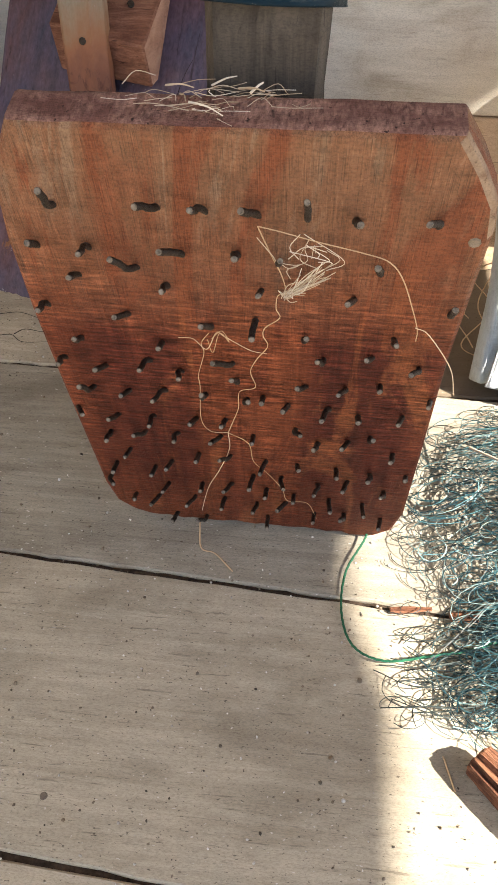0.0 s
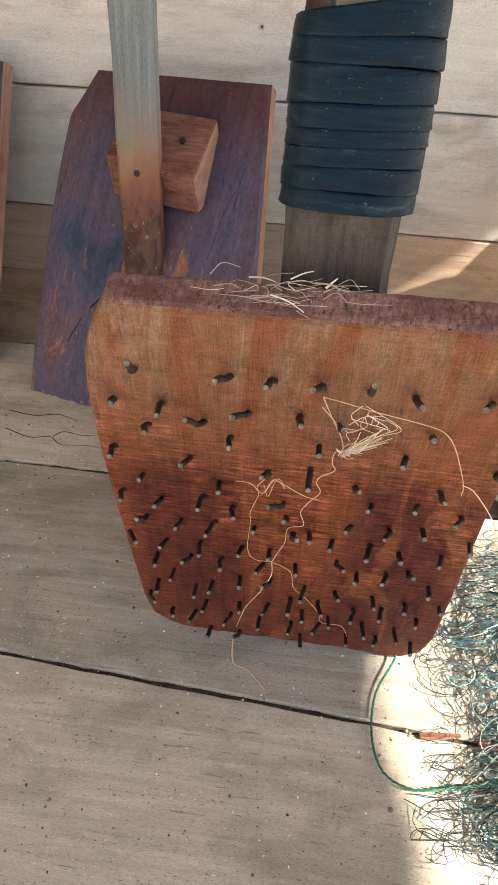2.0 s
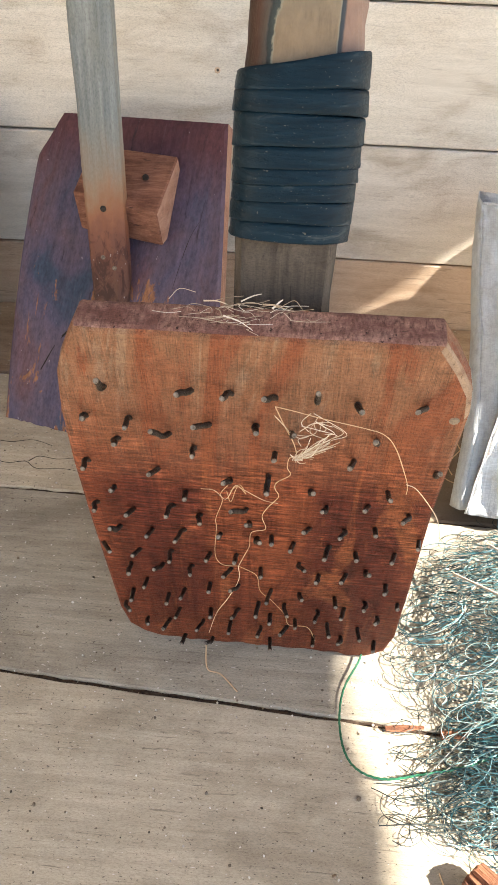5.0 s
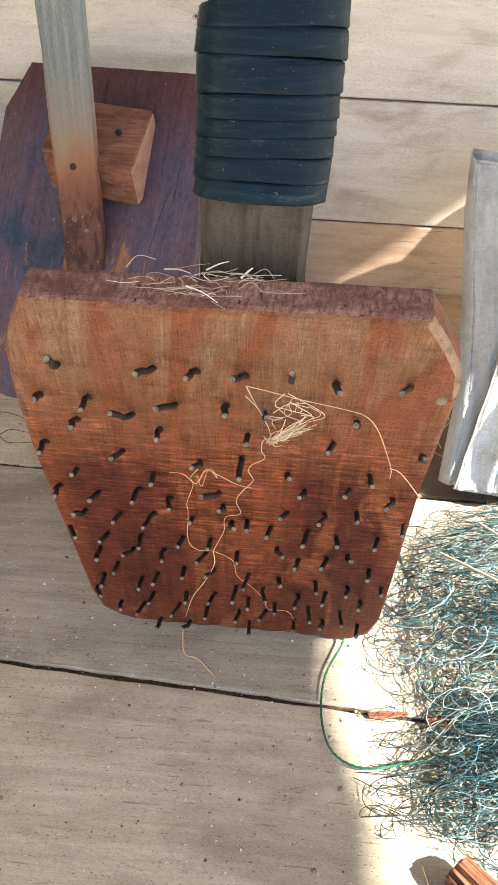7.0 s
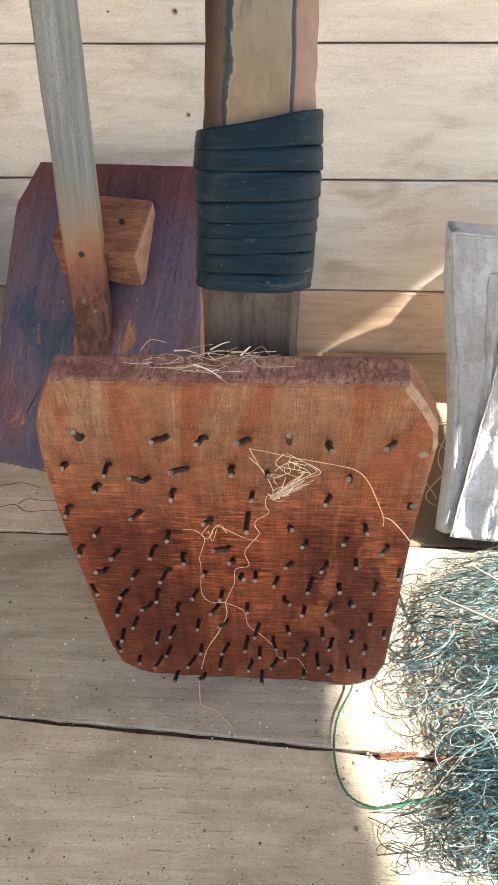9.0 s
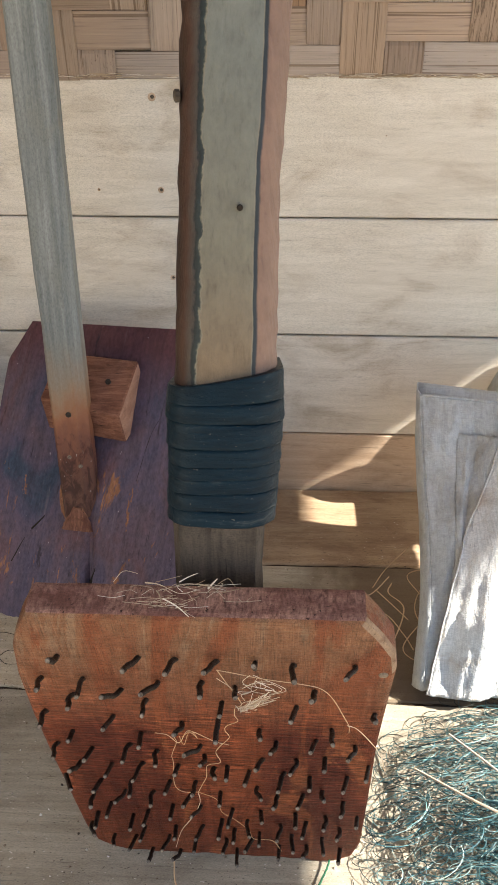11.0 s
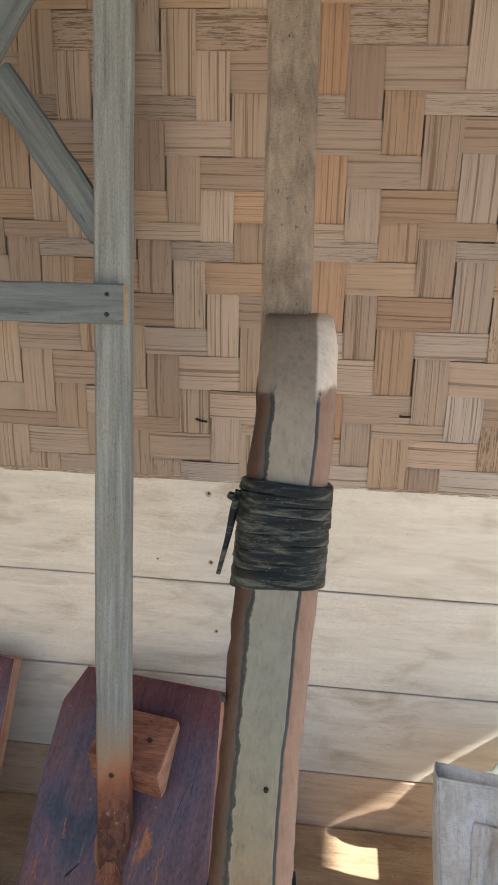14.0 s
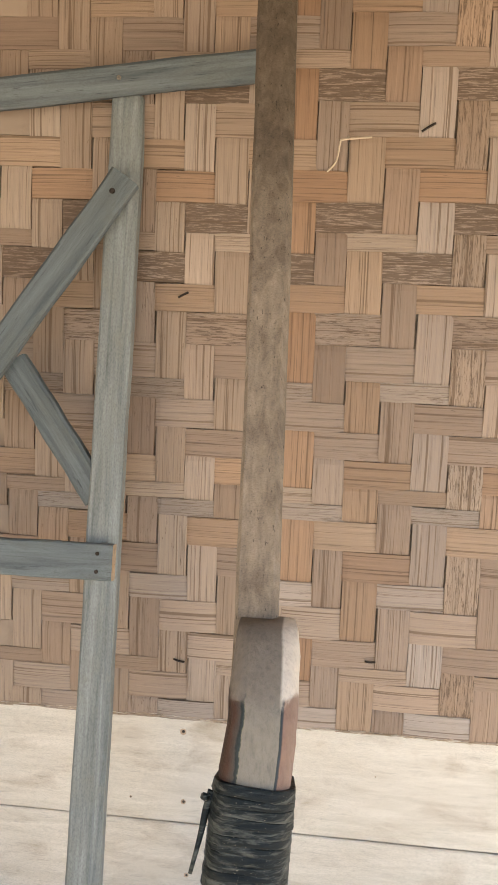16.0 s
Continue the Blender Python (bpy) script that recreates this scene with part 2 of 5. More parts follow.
def handle_wood():
    """Half-barked pole: bark, a dark cambium line, grey-green bare wood, a line, pink sapwood (u runs round the front)."""
    m, n, l, b = base_mat("pole_wood", 0.6)
    vec, tc, _ = coords(n, l, (190, 190, 7), spread=0)
    g = noise_tex(n, l, vec, 1.0, 6, 0.65, 0.25)
    flat, _, _ = coords(n, l, (1, 1, 0.8), spread=0)
    blot = noise_tex(n, l, flat, 22.0, 5, 0.6, 0.6)
    sep = n.new("ShaderNodeSeparateXYZ")
    l.new(tc.outputs["UV"], sep.inputs[0])
    wob = n.new("ShaderNodeMath")
    wob.operation = "MULTIPLY_ADD"
    l.new(blot, wob.inputs[0])
    l.new(ramp(n, l, sep.outputs[0], [(0.40, grey(0.16)), (0.68, grey(0.05))]), wob.inputs[1])
    l.new(sep.outputs[0], wob.inputs[2])
    rag = noise_tex(n, l, flat, 34.0, 6, 0.7)
    torn = n.new("ShaderNodeMath")
    torn.operation = "MULTIPLY_ADD"
    l.new(rag, torn.inputs[0])
    l.new(ramp(n, l, sep.outputs[0], [(0.35, grey(0.14)), (0.5, grey(0.0))]), torn.inputs[1])
    l.new(wob.outputs[0], torn.inputs[2])
    wob = torn
    bands = ramp(n, l, wob.outputs[0], [(0.0, (0.022, 0.014, 0.011)), (0.20, (0.038, 0.021, 0.014)), (0.28, (0.060, 0.030, 0.020)), (0.36, (0.060, 0.050, 0.042)), (0.38, (0.018, 0.022, 0.022)), (0.415, (0.03, 0.04, 0.038)), (0.43, (0.19, 0.175, 0.13)), (0.795, (0.19, 0.175, 0.135)), (0.803, (0.025, 0.033, 0.038)), (0.828, (0.035, 0.04, 0.045)), (0.845, (0.20, 0.125, 0.092)), (1.0, (0.215, 0.145, 0.115))])
    low = ramp(n, l, sep.outputs[1], [(0.24, (0.17, 0.115, 0.068)), (0.36, (0.155, 0.145, 0.110)), (0.55, (0.150, 0.163, 0.146)), (0.8, (0.20, 0.18, 0.153)), (1.0, (0.19, 0.165, 0.137))])
    col = mix(n, l, ramp(n, l, wob.outputs[0], [(0.43, grey(0)), (0.44, grey(0.8)), (0.785, grey(0.8)), (0.795, grey(0))]), bands, low)
    top = n.new("ShaderNodeMath")
    top.operation = "MULTIPLY_ADD"
    l.new(blot, top.inputs[0])
    top.inputs[1].default_value = 0.06
    l.new(sep.outputs[1], top.inputs[2])
    # The lit look of the top facet is put into the colour, whitest at right.
    pale = mix(n, l, ramp(n, l, sep.outputs[0], [(0.74, grey(0)), (0.78, grey(1))]), (0.185, 0.160, 0.132), (0.60, 0.54, 0.46))
    col = mix(n, l, ramp(n, l, top.outputs[0], [(0.925, grey(0)), (0.935, grey(0.9))]), col, pale)
    crackv, _, _ = coords(n, l, (75, 75, 3.2), spread=0)
    crack = noise_tex(n, l, crackv, 1.0, 3, 0.5, 0.2)
    col = mix(n, l, ramp(n, l, crack, [(0.23, grey(0.7)), (0.27, grey(0.0))]), col, (0.06, 0.055, 0.045))
    smear = noise_tex(n, l, flat, 60.0, 4, 0.7)
    col = mix(n, l, 0.5, col, ramp(n, l, smear, [(0.3, grey(0.72)), (0.55, grey(1.0)), (0.75, grey(1.12))]), "MULTIPLY")
    col = mix(n, l, 0.8, col, ramp(n, l, g, [(0.28, grey(0.72)), (0.46, grey(0.97)), (0.75, grey(1.12))]), "MULTIPLY")
    l.new(col, b.inputs["Base Color"])
    bump(n, l, b, mix(n, l, 0.5, g, smear), 0.7, 0.004)
    return m


def stained_post():
    """Grey-green weathered post, red-brown and wet-stained toward its foot."""
    m, n, l, b = base_mat("post_wood", 0.65)
    vec, tc, _ = coords(n, l, (3, 70, 70), spread=0)
    flat, _, _ = coords(n, l, (1, 2, 2), spread=0)
    g = noise_tex(n, l, vec, 1.0, 8, 0.65, 0.5)
    col = ramp(n, l, g, [(0.3, (0.105, 0.115, 0.112)), (0.7, (0.26, 0.275, 0.265))])
    blot = noise_tex(n, l, flat, 12.0, 5, 0.6, 0.5)
    col = mix(n, l, ramp(n, l, blot, [(0.5, grey(0)), (0.7, grey(0.7))]), col, (0.185, 0.19, 0.17))
    spk = noise_tex(n, l, flat, 180.0, 3, 0.7)
    col = mix(n, l, 0.5, col, ramp(n, l, spk, [(0.32, grey(0.55)), (0.52, grey(1.0)), (0.72, grey(1.25))]), "MULTIPLY")
    sep = n.new("ShaderNodeSeparateXYZ")
    l.new(tc.outputs["Object"], sep.inputs[0])
    w = n.new("ShaderNodeMath")
    w.operation = "MULTIPLY_ADD"
    l.new(blot, w.inputs[0])
    w.inputs[1].default_value = 0.16
    l.new(sep.outputs[0], w.inputs[2])
    foot = ramp(n, l, w.outputs[0], [(0.14, (0.10, 0.04, 0.025)), (0.24, (0.15, 0.052, 0.030)), (0.28, (0.24, 0.095, 0.045)), (0.34, (0.27, 0.145, 0.070)), (0.42, (0.25, 0.20, 0.135))])
    mask = ramp(n, l, w.outputs[0], [(0.30, grey(0.92)), (0.44, grey(0))])
    col = mix(n, l, mask, col, foot)
    wet = noise_tex(n, l, flat, 26.0, 6, 0.7, 0.8)
    soak = n.new("ShaderNodeMath")
    l.new(wet, soak.inputs[0])
    l.new(ramp(n, l, sep.outputs[0], [(0.05, grey(0.27)), (0.15, grey(0.20)), (0.22, grey(0.0))]), soak.inputs[1])
    col = mix(n, l, ramp(n, l, soak.outputs[0], [(0.70, grey(0)), (0.82, grey(0.7))]), col, (0.030, 0.012, 0.010))
    chip = noise_tex(n, l, flat, 95.0, 3, 0.6)
    bits = n.new("ShaderNodeMath")
    l.new(chip, bits.inputs[0])
    l.new(ramp(n, l, sep.outputs[0], [(0.14, grey(0.08)), (0.22, grey(0.0))]), bits.inputs[1])
    col = mix(n, l, ramp(n, l, bits.outputs[0], [(0.755, grey(0)), (0.79, grey(0.7))]), col, (0.36, 0.32, 0.31))
    l.new(col, b.inputs["Base Color"])
    bump(n, l, b, g, 0.35, 0.002)
    return m


def purple_wood():
    """Old violet paint on a cracked board, blue in patches, raw orange wood showing where it flaked."""
    m, n, l, b = base_mat("violet_paint", 0.6)
    vec, tc, info = coords(n, l, (55, 4, 55), spread=3)
    flat, _, _ = coords(n, l, (1.6, 0.7, 1), spread=3)
    g = noise_tex(n, l, vec, 1.0, 8, 0.65, 0.6)
    big = noise_tex(n, l, flat, 5.0, 5, 0.6, 0.6)
    col = ramp(n, l, big, [(0.33, (0.036, 0.052, 0.085)), (0.43, (0.080, 0.066, 0.105)), (0.53, (0.100, 0.072, 0.098)), (0.66, (0.12, 0.06, 0.066))])
    sep = n.new("ShaderNodeSeparateXYZ")
    l.new(tc.outputs["Object"], sep.inputs[0])
    y = n.new("ShaderNodeMath")
    y.operation = "MULTIPLY_ADD"
    l.new(big, y.inputs[0])
    y.inputs[1].default_value = 0.10
    l.new(sep.outputs[1], y.inputs[2])
    col = mix(n, l, ramp(n, l, y.outputs[0], [(0.50, grey(0)), (0.60, grey(0.8))]), col, (0.085, 0.026, 0.026))
    fl, _, _ = coords(n, l, (26, 7, 26), spread=3)
    flake = noise_tex(n, l, fl, 1.0, 6, 0.7, 0.8)
    low = ramp(n, l, y.outputs[0], [(0.03, grey(0.20)), (0.07, grey(0.13)), (0.32, grey(0.115)), (0.44, grey(0.0))])
    f2 = n.new("ShaderNodeMath")
    l.new(flake, f2.inputs[0])
    l.new(low, f2.inputs[1])
    raw = mix(n, l, g, (0.16, 0.055, 0.025), (0.38, 0.18, 0.075))
    col = mix(n, l, ramp(n, l, f2.outputs[0], [(0.69, grey(0)), (0.73, grey(0.9))]), col, raw)
    col = mix(n, l, 0.6, col, ramp(n, l, g, [(0.3, grey(0.55)), (0.6, grey(1.1))]), "MULTIPLY")
    weath, _, _ = coords(n, l, (90, 9, 90), spread=3)
    lines = noise_tex(n, l, weath, 1.0, 5, 0.7, 0.4)
    col = mix(n, l, ramp(n, l, lines, [(0.31, grey(0.75)), (0.37, grey(0.0))]), col, (0.022, 0.016, 0.022))
    col = mix(n, l, ramp(n, l, lines, [(0.60, grey(0.0)), (0.72, grey(0.45))]), col, (0.17, 0.14, 0.16))
    mott = noise_tex(n, l, flat, 140.0, 3, 0.7)
    col = mix(n, l, 0.6, col, ramp(n, l, mott, [(0.3, grey(0.5)), (0.52, grey(1.0)), (0.75, grey(1.5))]), "MULTIPLY")
    sp = noise_tex(n, l, flat, 120.0, 2, 0.5)
    col = mix(n, l, ramp(n, l, sp, [(0.73, grey(0)), (0.76, grey(0.5))]), col, (0.5, 0.46, 0.48))
    l.new(col, b.inputs["Base Color"])
    bump(n, l, b, mix(n, l, 0.5, g, flake), 0.5, 0.003)
    return m


def weave_mat():
    """Split-bamboo strips: each strip its own tone, fine fibres along it, now and then dark flecks."""
    m, n, l, b = base_mat("bamboo_strip", 0.55)
    vec, tc, info = coords(n, l, (0.3, 13, 1), spread=9)
    flat, _, _ = coords(n, l, (1.7, 20.0, 1), spread=9)
    g = noise_tex(n, l, vec, 1.0, 7, 0.7, 0.3)
    tone = ramp(n, l, info.outputs["Random"], [(0.0, (0.325, 0.239, 0.180)), (0.5, (0.380, 0.291, 0.226)), (0.93, (0.42, 0.335, 0.270)), (1.0, (0.40, 0.275, 0.19))])
    tone = mix(n, l, 1.0, tone, info.outputs["Color"], "MULTIPLY")
    col = mix(n, l, 0.8, tone, ramp(n, l, g, [(0.28, grey(0.22)), (0.44, grey(0.92)), (0.60, grey(1.08)), (0.75, grey(1.4))]), "MULTIPLY")
    splitv, _, _ = coords(n, l, (0.03, 5.5, 1), spread=9)
    split = noise_tex(n, l, splitv, 2.2, 2, 0.6)
    col = mix(n, l, ramp(n, l, split, [(0.36, grey(0.7)), (0.40, grey(0.0))]), col, (0.12, 0.076, 0.045))
    fleck = noise_tex(n, l, flat, 1.0, 5, 0.75, 0.4)
    lots = ramp(n, l, info.outputs["Alpha"], [(0.1, grey(0.02)), (0.5, grey(0.12)), (1.0, grey(0.27))])
    s = n.new("ShaderNodeMath")
    l.new(fleck, s.inputs[0])
    l.new(lots, s.inputs[1])
    col = mix(n, l, ramp(n, l, s.outputs[0], [(0.70, grey(0)), (0.76, grey(0.8))]), col, (0.10, 0.066, 0.042))
    l.new(col, b.inputs["Base Color"])
    bump(n, l, b, g, 0.6, 0.003)
    return m


M = {}
M["floor"] = wood("floor_wood", (0.39, 0.332, 0.240), (0.535, 0.465, 0.352), (0.25, 0.205, 0.145), grain=(6, 95, 95), stain_scale=5.0, stain_at=(0.47, 0.72), speck=0.7, vary=0.06, bump_s=0.3)
M["floor_grey"] = wood("trodden_floor_wood", (0.27, 0.236, 0.180), (0.41, 0.362, 0.282), (0.17, 0.142, 0.105), grain=(5, 95, 95), stain_scale=5.0, stain_at=(0.44, 0.68), speck=0.7, vary=0.04, bump_s=0.45)
M["wall"] = wood("wall_wood", (0.55, 0.495, 0.41), (0.69, 0.635, 0.55), (0.34, 0.265, 0.185), grain=(5, 48, 48), stain_scale=6.5, stain_at=(0.52, 0.78), vary=0.05, bump_s=0.2, pores=0.22)
M["floor_back"] = wood("brown_floor_wood", (0.31, 0.215, 0.13), (0.45, 0.33, 0.215), (0.18, 0.10, 0.06), grain=(5, 80, 80), stain_scale=6.0, stain_at=(0.45, 0.7), speck=0.95, vary=0.05)


def soil(m, x0, x1, colour):
    """Brown dirt plus the sack's shade put into the colour, thickening to the east with a ragged rim."""
    n, l = m.node_tree.nodes, m.node_tree.links
    b = n["Principled BSDF"]
    was = b.inputs["Base Color"].links[0].from_socket
    flat, tc, _ = coords(n, l, (1, 1, 1), spread=0)
    sep = n.new("ShaderNodeSeparateXYZ")
    l.new(tc.outputs["Object"], sep.inputs[0])
    rag = noise_tex(n, l, flat, 7.0, 6, 0.65, 0.5)
    reach = n.new("ShaderNodeMath")
    reach.operation = "MULTIPLY_ADD"
    l.new(rag, reach.inputs[0])
    reach.inputs[1].default_value = 0.5
    l.new(sep.outputs[0], reach.inputs[2])
    l.new(mix(n, l, ramp(n, l, reach.outputs[0], [(x0, grey(0)), (x1, grey(0.85))]), was, colour), b.inputs["Base Color"])
    return m




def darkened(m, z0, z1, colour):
    """Multiplies the upper stretch of a stick darker, with a soft uneven rim."""
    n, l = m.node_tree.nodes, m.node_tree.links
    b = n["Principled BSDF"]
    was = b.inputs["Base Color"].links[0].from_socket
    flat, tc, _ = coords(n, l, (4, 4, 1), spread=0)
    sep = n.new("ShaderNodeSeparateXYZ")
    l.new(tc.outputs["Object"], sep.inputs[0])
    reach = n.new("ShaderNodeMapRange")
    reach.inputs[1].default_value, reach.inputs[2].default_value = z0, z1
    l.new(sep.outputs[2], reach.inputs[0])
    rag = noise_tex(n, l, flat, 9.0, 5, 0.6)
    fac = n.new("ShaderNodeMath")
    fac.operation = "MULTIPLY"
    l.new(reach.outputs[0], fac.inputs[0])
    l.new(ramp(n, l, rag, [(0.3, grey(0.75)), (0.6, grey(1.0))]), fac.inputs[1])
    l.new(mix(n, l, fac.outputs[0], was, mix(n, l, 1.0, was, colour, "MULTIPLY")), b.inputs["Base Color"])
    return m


M["floor_soiled_shaded"] = soil(wood("soiled_shaded_floor_wood", (0.39, 0.332, 0.240), (0.535, 0.465, 0.352), (0.25, 0.205, 0.145), grain=(6, 95, 95), stain_scale=5.0, stain_at=(0.47, 0.72), speck=0.9, vary=0.0, bump_s=0.4), 0.42, 0.66, (0.115, 0.075, 0.045))
M["wall_low"] = wood("wall_wood_brown", (0.40, 0.285, 0.195), (0.56, 0.425, 0.31), (0.25, 0.155, 0.09), grain=(2.2, 42, 42), stain_scale=5.0, vary=0.06, bump_s=0.25)
M["weave"] = weave_mat()
M["board"] = board_wood()
M["endgrain"] = wood("end_grain", (0.050, 0.019, 0.015), (0.46, 0.255, 0.195), (0.13, 0.050, 0.040), grain=(300, 110, 300), stain_scale=16, stain_at=(0.45, 0.65), pores=0.9, bump_s=1.0, spread=0)
M["worn"] = wood("worn_edge_wood", (0.15, 0.092, 0.055), (0.30, 0.21, 0.14), (0.10, 0.04, 0.02), grain=(50, 50, 20), stain_scale=25, spread=0)
M["handle"] = handle_wood()
M["neck"] = wood("dark_neck_wood", (0.035, 0.027, 0.020), (0.125, 0.100, 0.076), (0.024, 0.018, 0.013), grain=(75, 75, 8), stain_scale=10, spread=0)
M["rubber"] = rubber("blue_black_rubber", (0.0028, 0.0085, 0.0140), (0.0080, 0.0215, 0.0320), 0.36, 0.35, at=(0.72, 0.84), spec=0.10)
M["rubber_dusty"] = rubber("dusty_black_rubber", (0.003, 0.005, 0.006), (0.016, 0.020, 0.020), 0.42, 0.75, at=(0.60, 0.74))
M["post"] = stained_post()
M["grey_wood"] = wood("grey_green_wood", (0.064, 0.076, 0.079), (0.155, 0.174, 0.180), (0.11, 0.118, 0.108), grain=(3, 60, 60), stain_scale=8, vary=0.08)
M["shaft"] = wood("grey_brown_wood", (0.12, 0.092, 0.066), (0.25, 0.20, 0.15), (0.085, 0.064, 0.048), grain=(75, 75, 2.5), stain_scale=5, vary=0.05, spread=0, pores=0.8)
M["stick"] = darkened(wood("dark_topped_stick_wood", (0.12, 0.092, 0.066), (0.25, 0.20, 0.15), (0.085, 0.064, 0.048), grain=(75, 75, 2.5), stain_scale=5, vary=0.05, spread=0, pores=0.8), 1.85, 2.02, (0.55, 0.53, 0.50))
M["cut"] = wood("cut_end_wood", (0.24, 0.175, 0.115), (0.38, 0.29, 0.20), (0.19, 0.13, 0.08), grain=(40, 40, 40))
M["violet"] = purple_wood()
M["redblock"] = wood("red_block_wood", (0.12, 0.045, 0.028), (0.30, 0.145, 0.092), (0.10, 0.035, 0.022), grain=(14, 220, 220), stain_scale=16, stain_at=(0.45, 0.65), bump_s=0.9, pores=0.9)
M["pinkedge"] = wood("raw_pink_edge", (0.24, 0.115, 0.075), (0.40, 0.24, 0.165), (0.17, 0.07, 0.045), grain=(40, 4, 40), stain_scale=12)
M["nail"] = plain("rusty_steel", (0.035, 0.027, 0.022), 0.6, 0.4, var=0.6, scale=300.0, bump_s=0.4)
M["nail_tip"] = plain("worn_steel_end", (0.15, 0.125, 0.10), 0.7, 0.0, var=0.6, scale=260.0, bump_s=0.4)
M["fibre"] = island_mat("plant_fibre", [(0.0, (0.40, 0.25, 0.13)), (0.5, (0.52, 0.37, 0.23)), (1.0, (0.62, 0.50, 0.36))], 0.7)
M["straw"] = island_mat("pale_straw", [(0.0, (0.34, 0.25, 0.16)), (0.6, (0.52, 0.42, 0.31)), (1.0, (0.76, 0.70, 0.60))], 0.6)
# The palest stop paints some strands as if sunlit.
M["net"] = island_mat("net_twine", [(0.0, (0.008, 0.020, 0.028)), (0.30, (0.018, 0.055, 0.068)), (0.58, (0.045, 0.125, 0.14)), (0.78, (0.15, 0.29, 0.30)), (1.0, (0.46, 0.58, 0.54))], 0.45)
M["net_dark"] = island_mat("dark_net_twine", [(0.0, (0.02, 0.025, 0.022)), (1.0, (0.07, 0.085, 0.075))], 0.5)
M["cord"] = plain("green_cord", (0.022, 0.125, 0.062), 0.5, var=0.4, scale=250.0)


def sack_cloth(name, dark, light, soil):
    """Woven plastic tape: a fine square weave, soft mottling, brown soil rubbed in."""
    m, n, l, b = base_mat(name, 0.5)
    b.inputs["Specular IOR Level"].default_value = 0.35
    flat, _, _ = coords(n, l, (1, 1, 1), spread=0)
    warp, _, _ = coords(n, l, (640, 30, 30), spread=0)
    weft, _, _ = coords(n, l, (30, 520, 640), spread=0)
    a, c = noise_tex(n, l, warp, 1.0, 2, 0.5), noise_tex(n, l, weft, 1.0, 2, 0.5)
    tape = mix(n, l, 0.5, a, c)
    big = noise_tex(n, l, flat, 14.0, 5, 0.65, 0.6)
    col = ramp(n, l, tape, [(0.38, dark), (0.60, light)])
    col = mix(n, l, ramp(n, l, big, [(0.50, grey(0)), (0.68, grey(0.75))]), col, soil)
    rub = noise_tex(n, l, flat, 90.0, 4, 0.7)
    col = mix(n, l, 0.5, col, ramp(n, l, rub, [(0.30, grey(0.7)), (0.52, grey(1.0)), (0.74, grey(1.15))]), "MULTIPLY")
    l.new(col, b.inputs["Base Color"])
    wrinkle = noise_tex(n, l, flat, 38.0, 6, 0.6, 1.2)
    bump(n, l, b, mix(n, l, 0.7, tape, wrinkle), 0.8, 0.006)
    return m


M["sack"] = sack_cloth("woven_sack", (0.42, 0.435, 0.435), (0.50, 0.515, 0.51), (0.34, 0.32, 0.285))
M["sack_white"] = sack_cloth("white_sack", (0.58, 0.58, 0.57), (0.78, 0.78, 0.76), (0.46, 0.36, 0.25))
M["bark"] = wood("red_bark", (0.10, 0.035, 0.018), (0.33, 0.15, 0.08), (0.05, 0.018, 0.012), grain=(9, 260, 260), stain_scale=30, stain_at=(0.48, 0.66), pores=0.9, bump_s=1.0)
M["bottle"] = plain("pale_teal_plastic", (0.62, 0.74, 0.74), 0.25, var=0.05)
M["roof"] = wood("roof_wood", (0.20, 0.15, 0.10), (0.34, 0.27, 0.19), (0.16, 0.12, 0.08), grain=(2, 40, 40))
M["ground"] = plain("dry_earth", (0.34, 0.28, 0.21), 0.95, var=0.25, scale=3.0, bump_s=0.4)
M["dirt"] = plain("packed_brown_dirt", (0.045, 0.030, 0.020), 0.95, var=0.7, scale=160.0, bump_s=0.8)
M["dark"] = plain("dark_void", (0.02, 0.015, 0.011), 0.95)

# ---- building helpers ----


def part(name, bm, material, parent=None, label="", smooth=False):
    me = bpy.data.meshes.new(name)
    bm.normal_update()
    bm.to_mesh(me)
    bm.free()
    for mm in (material if isinstance(material, (list, tuple)) else [material]):
        me.materials.append(mm)
    if smooth:
        for p in me.polygons:
            p.use_smooth = True
    ob = new(name, me)
    ob.parent = parent
    return tagged(ob, label)


def thing(name, label, category, at=(0, 0, 0), kind="", group=""):
    ob = new(name)
    ob.empty_display_size = 0.05
    ob.location = at
    return tagged(ob, label, category, group, kind)


def block(bm, lo, hi, cham=0.0, jit=0.0, rnd=None, mat_index=0):
    """A box with bevelled, slightly uneven edges."""
    vs = [bm.verts.new((x, y, z)) for x in (lo[0], hi[0]) for y in (lo[1], hi[1]) for z in (lo[2], hi[2])]
    if jit:
        for v in vs:
            v.co += Vector([rnd.uniform(-jit, jit) for _ in range(3)])
    fs = [bm.faces.new([vs[i] for i in q]) for q in ((0, 1, 3, 2), (4, 6, 7, 5), (0, 4, 5, 1), (2, 3, 7, 6), (0, 2, 6, 4), (1, 5, 7, 3))]
    for f in fs:
        f.material_index = mat_index
    if cham:
        es = list({e for f in fs for e in f.edges})
        bmesh.ops.bevel(bm, geom=es, offset=cham, segments=1, affect="EDGES")
    return bm


